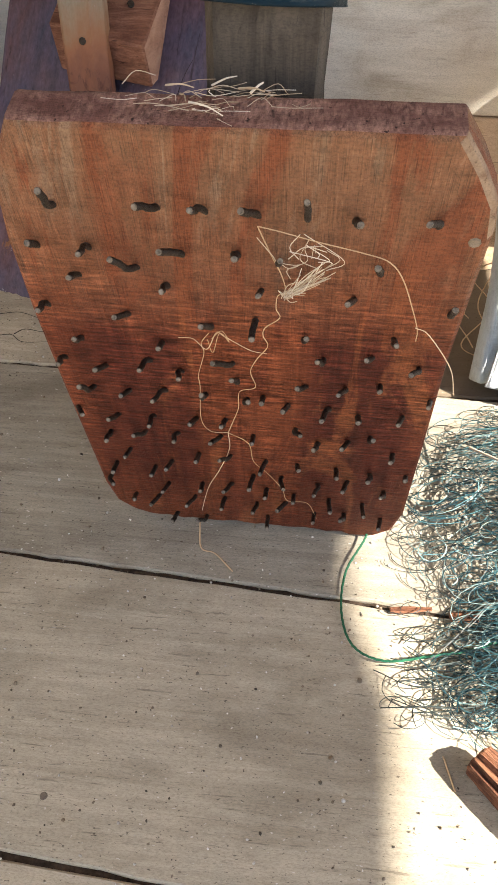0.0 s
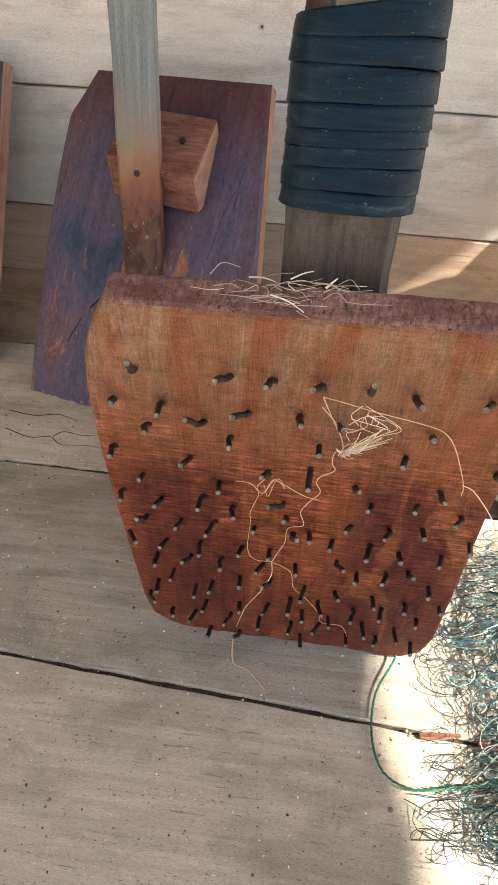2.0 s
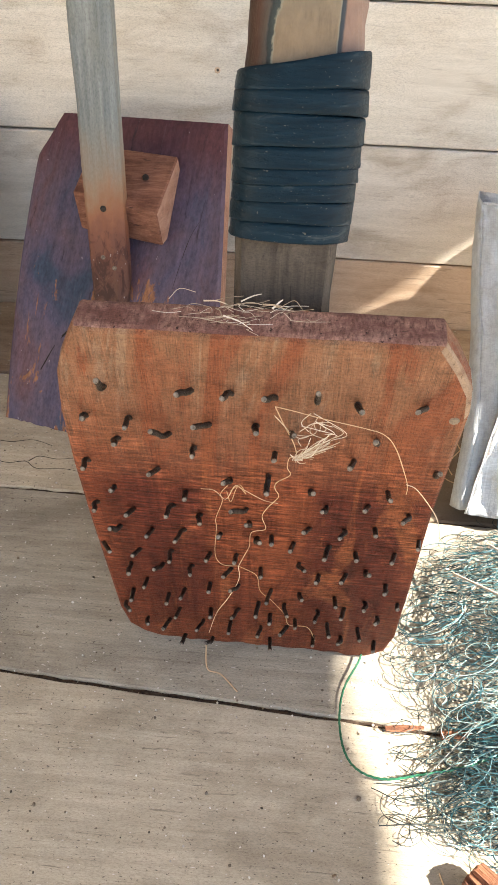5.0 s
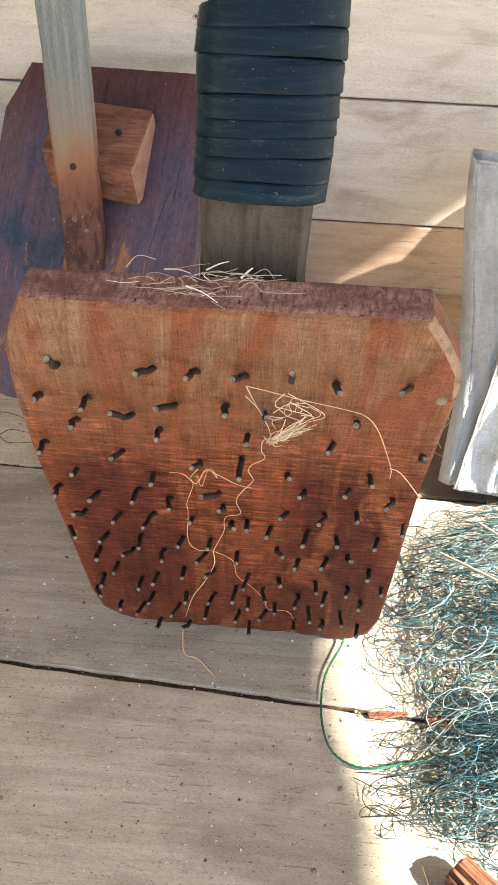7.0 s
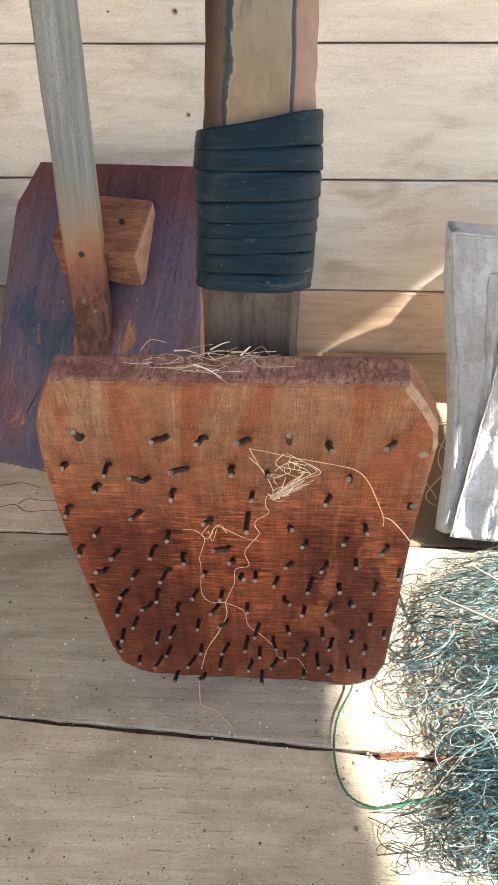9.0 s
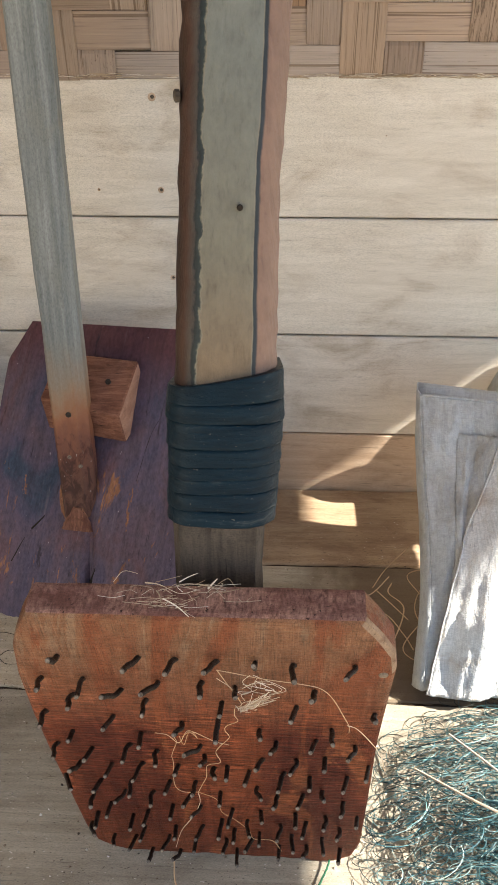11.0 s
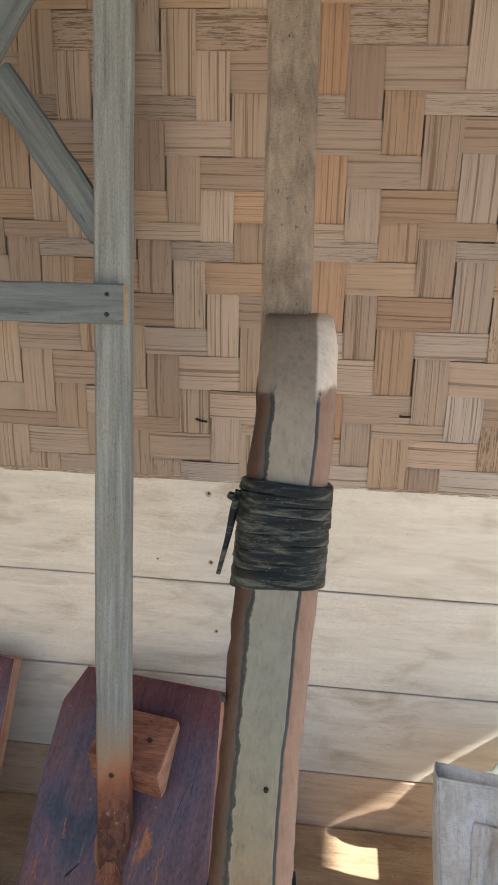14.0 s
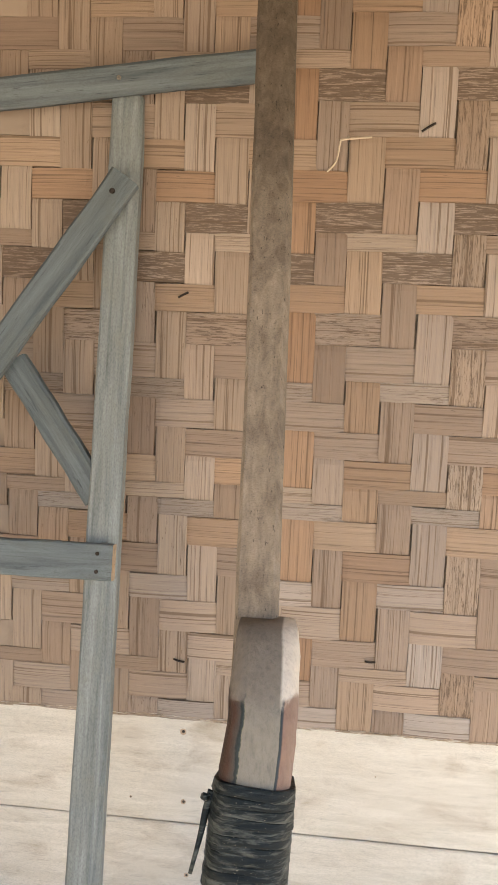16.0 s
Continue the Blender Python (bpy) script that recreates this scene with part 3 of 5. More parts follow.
def loft(rings, closed=True, caps=True, uv=False):
    """A skin over rings of equal length."""
    bm = bmesh.new()
    lay = bm.loops.layers.uv.new("UVMap") if uv else None
    rows = [[bm.verts.new(p) for p in r] for r in rings]
    k = len(rows[0])
    for a in range(len(rows) - 1):
        for i in range(k if closed else k - 1):
            j = (i + 1) % k
            f = bm.faces.new((rows[a][i], rows[a][j], rows[a + 1][j], rows[a + 1][i]))
            if lay:
                va, vb = a / (len(rows) - 1), (a + 1) / (len(rows) - 1)
                for lp, (u, v) in zip(f.loops, ((i / k, va), ((i + 1) / k, va), ((i + 1) / k, vb), (i / k, vb))):
                    lp[lay].uv = (u, v)
    if caps and closed:
        bm.faces.new(rows[0][::-1])
        bm.faces.new(rows[-1])
    bmesh.ops.recalc_face_normals(bm, faces=bm.faces)
    return bm


def tube(bm, pts, r, sides=4, taper=1.0):
    """A thin round strand along points."""
    pts = [Vector(p) for p in pts]
    rows = []
    for i, p in enumerate(pts):
        d = (pts[min(i + 1, len(pts) - 1)] - pts[max(i - 1, 0)])
        d = d.normalized() if d.length > 1e-9 else Vector((0, 0, 1))
        a = d.orthogonal().normalized() if abs(d.z) > 0.95 else d.cross(Vector((0, 0, 1))).normalized()
        c = d.cross(a)
        rr = r * (1 + (taper - 1) * i / max(1, len(pts) - 1))
        rows.append([bm.verts.new(p + (a * math.cos(t) + c * math.sin(t)) * rr) for t in [2 * math.pi * s / sides for s in range(sides)]])
    for a, b2 in zip(rows, rows[1:]):
        for s in range(sides):
            bm.faces.new((a[s], a[(s + 1) % sides], b2[(s + 1) % sides], b2[s]))
    bm.faces.new(rows[0][::-1])
    bm.faces.new(rows[-1])


def spline(ctrl, n=8):
    """Smooth points through control points."""
    c = [Vector(p) for p in ctrl]
    c = [c[0] * 2 - c[1]] + c + [c[-1] * 2 - c[-2]]
    out = []
    for i in range(1, len(c) - 2):
        for s in range(n):
            t = s / n
            out.append(0.5 * ((2 * c[i]) + (c[i + 1] - c[i - 1]) * t + (2 * c[i - 1] - 5 * c[i] + 4 * c[i + 1] - c[i + 2]) * t * t + (3 * c[i] - c[i - 1] - 3 * c[i + 1] + c[i + 2]) * t ** 3))
    out.append(c[-2])
    return out


def beam(name, p0, p1, w, d, material, parent, front=(0, -1, 0), cham=0.006, seed=1, wob=0.0015, segs=8, label="", cut=None, w1=None, right_cham=None):
    """A sawn stick from p0 to p1 (centre line of its front face), local x along it; w across, d deep."""
    rnd = random.Random(seed)
    p0, p1 = Vector(p0), Vector(p1)
    ax = (p1 - p0).normalized()
    fr = Vector(front)
    fr = (fr - ax * fr.dot(ax)).normalized()
    side = ax.cross(fr)
    ln = (p1 - p0).length
    w1 = w1 or w
    rc = right_cham or cham
    rings = []
    for i in range(segs + 1):
        t = i / segs
        ww = (w + (w1 - w) * t) / 2
        o = [rnd.uniform(-wob, wob) for _ in range(4)]
        c = cham
        rings.append([(t * ln, -ww + o[0], -c), (t * ln, -ww + c + o[0], o[1]), (t * ln, ww - rc + o[2], o[1]), (t * ln, ww + o[2], -rc), (t * ln, ww + o[2], -d + c), (t * ln, ww - c, -d + o[3]), (t * ln, -ww + c, -d + o[3]), (t * ln, -ww + o[0], -d + c)])
    bm = loft(rings)
    mats = [material]
    if cut:
        mats.append(cut)
        bm.faces.ensure_lookup_table()
        for f in bm.faces:
            if len(f.verts) == 8:
                f.material_index = 1
    ob = part(name, bm, mats, parent, label)
    rot = Matrix((ax, side, fr)).transposed().to_4x4()
    ob.matrix_local = Matrix.Translation(p0) @ rot
    return ob


def dome_head(name, at, normal, r, material, parent):
    """A nail head: low dome with a rim."""
    q = Vector(normal).to_track_quat("Z", "Y").to_matrix().to_4x4()
    rings = [[(rr * math.cos(a), rr * math.sin(a), h) for a in [math.pi * k / 4 for k in range(8)]] for rr, h in ((r, -0.003), (r, 0.0005), (r * 0.75, 0.0014), (r * 0.3, 0.0012))]
    ob = part(name, loft(rings), material, parent)
    ob.matrix_local = Matrix.Translation(at) @ q
    return ob


# ---- ground, floor, walls, roof ----
bm = bmesh.new()
bmesh.ops.create_grid(bm, x_segments=12, y_segments=12, size=400)
ground = part("ground", bm, M["ground"])
ground.location = (0, 0, -0.35)
tagged(ground, "dry bare earth round the hut", "ground", kind="structure")

rnd = random.Random(4)
floor = thing("floor", "worn sandy-grey plank floor with dust and grit", "floor", kind="structure")
JOINTS = [(-1.40, 0.0), (-1.02, 0.0), (-0.64, -0.02), (-0.27, -0.04), (0.092, -0.062), (0.430, -0.060), (0.789, -0.008), (1.124, 0.010), (1.398, 0.0)]
for (ya, sa), (yb, sb) in zip(JOINTS, JOINTS[1:]):
    x0, x1, gap, n = -1.6, 1.8, 0.0030, 90
    rings = []
    for i in range(n + 1):
        x = x0 + (x1 - x0) * i / n
        a, b2 = ya + sa * x + gap + rnd.uniform(-0.0016, 0.0012), yb + sb * x - gap + rnd.uniform(-0.0012, 0.0016)
        rings.append([(x, a, -0.003), (x, a + 0.0022, 0.0), (x, (a + b2) / 2, rnd.uniform(-0.0006, 0.0006)), (x, b2 - 0.0022, 0.0), (x, b2, -0.003), (x, b2, -0.03), (x, a, -0.03)])
    part("plank", loft(rings), M["floor_back" if ya > 1.1 else "floor_soiled_shaded" if ya > 0.7 else "floor_grey" if ya > 0.4 else "floor"], floor)
for ya, sa in JOINTS[1:-1]:
    rings = []
    for i in range(240):
        x = -1.58 + 3.36 * i / 239
        y, h = ya + sa * x, -0.0045 + rnd.uniform(-0.002, 0.002)
        rings.append([(x, y - 0.0055, -0.012), (x, y - 0.004, h - 0.001), (x, y + rnd.uniform(-0.001, 0.001), h), (x, y + 0.004, h - 0.001), (x, y + 0.0055, -0.012)])
    part("joint_dirt", loft(rings), M["dirt"], floor)
bm = bmesh.new()
block(bm, (-1.6, -1.40, -0.10), (1.8, 1.45, -0.034), 0.004)
part("subfloor", bm, M["dark"], floor)

wall = thing("wall_north", "pale plank wall below a woven bamboo panel", "wall", kind="structure")
bm = bmesh.new()
block(bm, (-1.65, 1.43, -0.10), (3.2, 1.50, 2.75), 0.004)
part("backing", bm, M["dark"], wall)
for za, zb, key in ((-0.012, 0.153, "wall_low"), (0.157, 0.398, "wall"), (0.402, 0.646, "wall"), (0.650, 0.900, "wall")):
    x0, x1, n = -1.6, 3.1, 40
    rings = []
    for i in range(n + 1):
        x = x0 + (x1 - x0) * i / n
        o = rnd.uniform(-0.0008, 0.0008)
        rings.append([(x, 1.403, za + o), (x, 1.400, za + 0.003 + o), (x, 1.400 + rnd.uniform(-0.0006, 0.0006), (za + zb) / 2), (x, 1.400, zb - 0.003 + o), (x, 1.403, zb + o), (x, 1.424, zb + o), (x, 1.424, za + o)])
    part("plank", loft(rings), M[key], wall)

bm = bmesh.new()
block(bm, (-1.72, -1.4, -0.10), (-1.62, 1.5, 2.7), 0.004)
wall_w = part("wall_west", bm, M["wall"])
tagged(wall_w, "plain plank wall closing the porch", "wall", kind="structure")
ROOF_Z = 2.45
bm = bmesh.new()
# Out of view; east edge kinked to place the sun patches on floor and wall.
lower = [bm.verts.new(p) for p in ((-1.9, -0.66, ROOF_Z), (0.356 + ROOF_Z / 0.9, -0.66, ROOF_Z), (0.352 + ROOF_Z / 0.9, -0.40, ROOF_Z), (0.298 + ROOF_Z / 0.9, -0.25, ROOF_Z), (0.318 + ROOF_Z / 0.9, 1.6, ROOF_Z), (-1.9, 1.6, ROOF_Z))]
upper = [bm.verts.new(v.co + Vector((0, 0, 0.05))) for v in lower]
bm.faces.new(lower[::-1])
bm.faces.new(upper)
for k in range(len(lower)):
    q = (k + 1) % len(lower)
    bm.faces.new((lower[k], lower[q], upper[q], upper[k]))
roof = part("ceiling", bm, M["roof"])
tagged(roof, "unseen ceiling, its edge shaped to cast the sun's shadow line", "ceiling", kind="structure")

# ---- nail board with its pole ----
BOARD_Y0, BOARD_SLOPE = 0.513, 0.197
tilt = math.atan(BOARD_SLOPE)
head_pose = pose(0, BOARD_Y0, 0.0, math.degrees(tilt), 0, -0.7)


def on_board(u, v, off=0.0):
    return head_pose @ Vector((u, -off, v))


rake = thing("nail_rake", "heavy wooden rake head full of nails on a lashed pole", "rake", at=(0.17, 0.5, 0.0))
rake_inv = Matrix.Translation((-0.17, -0.5, 0.0))
rnd = random.Random(11)
right = [(0.30, 0.0), (0.328, 0.004), (0.347, 0.025), (0.355, 0.075), (0.352, 0.21), (0.347, 0.38), (0.348, 0.47), (0.349, 0.535), (0.345, 0.562), (0.331, 0.588), (0.314, 0.613)]
left = [(0.016, 0.607), (0.000, 0.575), (-0.009, 0.548), (-0.015, 0.50), (-0.018, 0.415), (-0.018, 0.30), (-0.015, 0.09), (-0.008, 0.040), (0.010, 0.018), (0.030, 0.008)]
top = [(0.314 + (0.016 - 0.314) * k / 12, 0.613 - 0.006 * k / 12 + rnd.uniform(-0.0008, 0.0008)) for k in range(1, 12)]
low = [(0.03 + 0.27 * k / 26, 0.007 + 0.005 * math.sin(k * 1.3) * rnd.random() + rnd.uniform(-0.001, 0.001)) for k in range(1, 26)]
outline = right + top + left + low
THICK = 0.036
cx, cz = 0.167, 0.31


def inset(p, k):
    return (p[0] + (cx - p[0]) / abs(cx - p[0] + 1e-9) * min(k, abs(cx - p[0])), p[1] + (cz - p[1]) / abs(cz - p[1] + 1e-9) * min(k, abs(cz - p[1])))


rings = []
for k, off in ((0.0045, 0.0), (0.0012, -0.0022), (0.0, -0.006), (0.0, -THICK + 0.006), (0.0012, -THICK + 0.002), (0.004, -THICK)):
    rings.append([(*[(q[0], -off, q[1]) for q in [inset(p, k)]][0],) for p in outline])
bm = loft(rings)
bm.faces.ensure_lookup_table()
for f in bm.faces:
    c = f.calc_center_median()
    if c.z > 0.60 and abs(f.normal.z) > 0.7:
        f.material_index = 1
    elif len(f.verts) == 4 and c.y < 0.0062 and c.x > 0.31 and c.z > 0.52:
        f.material_index = 2
head = part("head_board", bm, [M["board"], M["endgrain"], M["worn"]], rake, "red-brown hardwood board with sawn end grain")
head.matrix_local = rake_inv @ head_pose


def nail_mesh(name, bend, hook):
    """A rusty nail end, unit long: bent on the way, its blunt tip kinked."""
    bm = bmesh.new()
    pts = spline([(0, 0, 0), (bend * 0.4, bend, 0.45), (hook * 0.3, hook * 0.3, 0.72), (hook * 0.5, hook, 1.0)], 3)
    rows = []
    for k, p in enumerate(pts):
        rr = 0.0029 * (1.0 - 0.12 * (k % 2))
        rows.append([bm.verts.new((p.x + rr * math.cos(a), p.y + rr * math.sin(a), p.z)) for a in [math.pi * s / 4 for s in range(8)]])
    e = pts[-1]
    rows.append([bm.verts.new((e.x + 0.0021 * math.cos(a), e.y + 0.0019 * math.sin(a), 1.03)) for a in [math.pi * s / 4 for s in range(8)]])
    for n, (a, b2) in enumerate(zip(rows, rows[1:])):
        for s in range(8):
            f = bm.faces.new((a[s], a[(s + 1) % 8], b2[(s + 1) % 8], b2[s]))
            f.material_index = 1 if n >= len(rows) - 2 else 0
            f.smooth = n < len(rows) - 2
    bm.faces.new(rows[-1]).material_index = 1
    me = bpy.data.meshes.new(name)
    bm.to_mesh(me)
    bm.free()
    me.materials.append(M["nail"])
    me.materials.append(M["nail_tip"])
    return me


NAILS = [nail_mesh("nail", *bh) for bh in ((0.0, 0.0), (0.0015, 0.001), (0.003, -0.003), (-0.002, 0.002), (-0.002, 0.0045), (0.002, 0.003))]
nail_rnd = random.Random(3)


def nail_row(*nails):
    """Nails in the head: foot across and up the board, and how far the end strays, in millimetres."""
    for u, v, du, dv in nails:
        a = on_board(u / 1000, max(v, 12) / 1000, -0.006)
        b2 = on_board((u + du) / 1000, (max(v, 12) + min(dv, 46)) / 1000, 0.036)
        ob = new("nail", NAILS[nail_rnd.randrange(6)])
        ob.parent = head
        d = (b2 - a) * 0.86
        ob.matrix_local = head_pose.inverted() @ Matrix.Translation(a) @ d.to_track_quat("Z", "Y").to_matrix().to_4x4() @ Matrix.Rotation(nail_rnd.uniform(0, 6.28), 4, "Z") @ Matrix.Diagonal((nail_rnd.uniform(0.88, 1.08), nail_rnd.uniform(0.88, 1.08), d.length * nail_rnd.uniform(0.9, 1.0), 1))


nail_row((111, 537, -10, 38), (218, 535, 0, 53), (185, 533, -12, 42), (146, 533, -7, 44), (310, 533, -9, 45), (32, 533, 4, 43), (256, 530, -7, 46), (168, 493, -2, 40), (50, 489, 5, 41), (9, 489, 8, 46))
nail_row((123, 489, -4, 47), (197, 485, 2, 49), (277, 482, -6, 46), (87, 474, -13, 41), (37, 459, 1, 42), (184, 456, 1, 37), (109, 454, 0, 38), (260, 453, -9, 39), (339, 445, -11, 52), (178, 418, 3, 29))
nail_row((0, 417, 4, 52), (69, 414, -3, 42), (296, 406, -5, 41), (138, 406, 6, 58), (222, 399, 0, 55), (284, 380, -14, 43), (93, 376, 7, 42), (240, 374, -7, 38), (18, 373, 8, 52), (323, 369, -7, 39))
nail_row((158, 355, -12, 46), (81, 348, -6, 45), (-2, 343, 4, 45), (34, 335, 2, 50), (294, 335, -5, 50), (109, 334, 0, 56), (158, 330, 6, 58), (261, 328, -2, 50), (228, 328, -15, 50), (344, 319, -11, 56))
nail_row((129, 301, -2, 47), (184, 301, 2, 84), (16, 300, -3, 46), (90, 299, -8, 44), (170, 298, -1, 46), (51, 296, 2, 51), (210, 292, -5, 51), (252, 288, -12, 50), (323, 288, -12, 44), (280, 282, -3, 53))
nail_row((-14, 257, 26, 56), (146, 255, 1, 58), (115, 254, -1, 46), (33, 251, -3, 43), (71, 250, 1, 59), (219, 249, 2, 53), (296, 246, -5, 54), (275, 232, -12, 60), (173, 228, 3, 54), (244, 224, -4, 57))
nail_row((140, 223, -8, 49), (57, 221, -3, 47), (94, 220, -5, 58), (15, 214, 8, 60), (324, 214, -6, 53), (148, 182, -10, 47), (111, 179, 4, 61), (32, 177, 6, 64), (221, 175, 4, 55), (187, 173, -3, 69))
nail_row((344, 170, -10, 63), (265, 169, -1, 64), (302, 166, -2, 52), (78, 157, 2, 46), (282, 145, -9, 43), (10, 144, 11, 53), (56, 140, 6, 56), (206, 139, -1, 53), (171, 136, 2, 61), (323, 129, -6, 62))
nail_row((245, 129, 1, 62), (148, 113, -8, 50), (188, 108, 1, 59), (-3, 106, 11, 62), (109, 105, 5, 45), (68, 100, 1, 59), (220, 96, 0, 64), (264, 91, -2, 60), (305, 87, -5, 64), (213, 75, -14, 58))
nail_row((135, 71, 1, 57), (97, 70, -1, 65), (174, 66, 1, 66), (53, 65, -1, 49), (22, 64, 5, 62), (283, 60, -5, 67), (330, 52, -8, 71), (247, 52, -2, 67), (188, 33, 3, 69), (71, 17, 0, 57))
nail_row((109, 17, -5, 54))

# knot beside the nails
dome_head("knot", rake_inv @ on_board(0.337, 0.527, -0.0002), on_board(0, 0, 1) - on_board(0, 0, 0), 0.0048, M["shaft"], rake)

# pole: height, front, left and right edge
POLE = [(0.40, 0.488, 0.142, 0.224), (0.56, 0.455, 0.139, 0.222), (0.645, 0.459, 0.139, 0.224), (0.70, 0.477, 0.139, 0.229), (0.77, 0.497, 0.139, 0.231), (0.812, 0.508, 0.141, 0.232), (0.912, 0.537, 0.145, 0.231), (0.98, 0.559, 0.147, 0.235), (1.05, 0.583, 0.150, 0.238), (1.10, 0.600, 0.152, 0.241), (1.20, 0.632, 0.157, 0.245), (1.27, 0.655, 0.163, 0.249), (1.30, 0.672, 0.163, 0.248), (1.335, 0.708, 0.163, 0.246), (1.353, 0.734, 0.166, 0.241)]


def pole_at(z):
    zs = [p[0] for p in POLE]
    return [float(np.interp(z, zs, [p[k] for p in POLE])) for k in (1, 2, 3)]


def pole_ring(z, grow=0.0, deep=0.085, dz=(0, 0, 0, 0), wob=None):
    """Round the pole at a height: bevelled front, from the left bevel on."""
    yf, xl, xr = pole_at(z)
    yf, xl, xr = yf - grow, xl - grow, xr + grow
    w, yb = xr - xl, min(yf + deep + 2 * grow, 0.790) if z > 1.25 else yf + deep + 2 * grow
    b = min(1.0, (yb - yf) / deep)
    ring = [(xl + 0.02 * w, yf + 0.030 * b), (xl + 0.05 * w, yf + 0.018 * b), (xl + 0.12 * w, yf + 0.007 * b), (xl + 0.22 * w, yf + 0.001 * b), (xl + 0.36 * w, yf), (xl + 0.5 * w, yf), (xl + 0.64 * w, yf), (xl + 0.78 * w, yf + 0.001 * b), (xl + 0.90 * w, yf + 0.008 * b), (xr - 0.01 * w, yf + 0.022 * b), (xr, yf + 0.034 * b), (xr - 0.03 * w, yb - 0.01 * b), (xr - 0.2 * w, yb), (xl + 0.2 * w, yb), (xl + 0.03 * w, yb - 0.01 * b)]
    out = []
    for i, (x, y) in enumerate(ring):
        t = (x - xl) / w
        o = wob() if wob else 0
        out.append((x + o, y + o, z + dz[0] * (1 - t) + dz[1] * t))
    return out


rnd = random.Random(21)
zs = [0.66 + (1.353 - 0.66) * k / 48 for k in range(49)]
rings = [[(x - 0.17, y - 0.5, z) for x, y, z in pole_ring(z, wob=lambda: rnd.uniform(-0.0012, 0.0012), dz=(0, 0))] for z in zs]
bm = loft(rings)
lay = bm.loops.layers.uv.new("UVMap")
for f in bm.faces:
    for lp in f.loops:
        c = lp.vert.co
        yf, xl, xr = pole_at(c.z)
        lp[lay].uv = ((c.x + 0.17 - xl) / (xr - xl), (c.z - 0.60) / 0.77)
pole = part("pole", bm, M["handle"], rake, "half-barked grey-green pole with a dark seam", smooth=True)
rings = []
for z in (0.38, 0.45, 0.52, 0.57, 0.60, 0.63, 0.665):
    yf, xl, xr = pole_at(z)
    o = [rnd.uniform(-0.0015, 0.0015) for _ in range(4)]
    rings.append([(x - 0.17, y - 0.5, z) for x, y in ((xl + o[0], yf + 0.012), (xl + 0.006, yf + 0.004), (xr - 0.008, yf + o[1]), (xr - 0.001 + o[2], yf + 0.006), (xr - 0.004, yf + 0.05), (xl + 0.004, yf + 0.05))])
part("neck", loft(rings), M["neck"], rake, "dark squared tenon")


def lashing(z0, z1, cuts, grow, material, slant, seed, flare=0.0, lip=0.0024):
    """Rubber strips wound round the pole, the lower lip of each lapping over the one below; cuts are their shares of the height."""
    rnd = random.Random(seed)
    count = len(cuts) - 1
    lean = [slant * (k / count - 0.3) + rnd.uniform(-0.0018, 0.0018) for k in range(count + 1)]
    for k in range(count):
        za, zb = z0 + (z1 - z0) * cuts[k], z0 + (z1 - z0) * cuts[k + 1] + 0.002
        g = grow + rnd.uniform(-0.0008, 0.0008)
        s0, s1 = lean[k], lean[k + 1] + (flare if k == count - 1 else 0.0)
        wave, ph = rnd.uniform(0.0003, 0.0008), rnd.uniform(0, 6.3)
        prof = [(0.0, -0.005), (0.0, lip * 0.75), (0.03, lip), (0.10, lip * 1.02), (0.4, lip * 0.9), (0.7, lip * 0.75), (0.87, lip * 0.6), (0.93, -0.0010), (1.0, -0.0035)]
        if k == count - 1:
            prof = prof[:-2] + [(0.93, lip * 0.5), (1.0, lip * 0.3), (1.0, -0.005)]
        rings = []
        for t, o in prof:
            ring = pole_ring(za + (zb - za) * t, g + o, dz=(-(s0 + (s1 - s0) * t), s0 + (s1 - s0) * t), wob=lambda: rnd.uniform(-0.0005, 0.0005))
            rings.append([(x - 0.17, y - 0.5, z - 0.32 * (y - pole_at(z)[0]) + wave * math.sin(ph + 55 * x)) for x, y, z in ring])
        bm = loft(rings, caps=False)
        bm.verts.index_update()
        for e in bm.edges:
            a, b2 = e.verts[0].index // 15, e.verts[1].index // 15
            e.smooth = not (a == b2 and (a == 1 or (k == count - 1 and a == len(prof) - 2)))
        part("rubber_strip", bm, material, pole, smooth=True)


lashing(0.648, 0.772, (0, 0.11, 0.235, 0.335, 0.425, 0.55, 0.73, 0.86, 1.0), 0.0058, M["rubber"], 0.003, 5, flare=0.004)
lashing(1.102, 1.203, (0, 0.10, 0.17, 0.25, 0.35, 0.43, 0.52, 0.60, 0.70, 0.80, 0.90, 1.0), 0.0040, M["rubber_dusty"], -0.004, 6, lip=0.0024)
bm = bmesh.new()
pts = spline([(0.154 - 0.17, 0.650 - 0.5, 1.187), (0.149 - 0.17, 0.640 - 0.5, 1.170), (0.145 - 0.17, 0.628 - 0.5, 1.145), (0.137 - 0.17, 0.612 - 0.5, 1.108)], 5)
tube(bm, pts, 0.0058, 6, 0.45)
tube(bm, [(0.150 - 0.17, 0.640 - 0.5, 1.183), (0.144 - 0.17, 0.637 - 0.5, 1.187)], 0.005, 6, 0.8)
part("rubber_tail", bm, M["rubber_dusty"], pole, "loose rubber end", smooth=True)

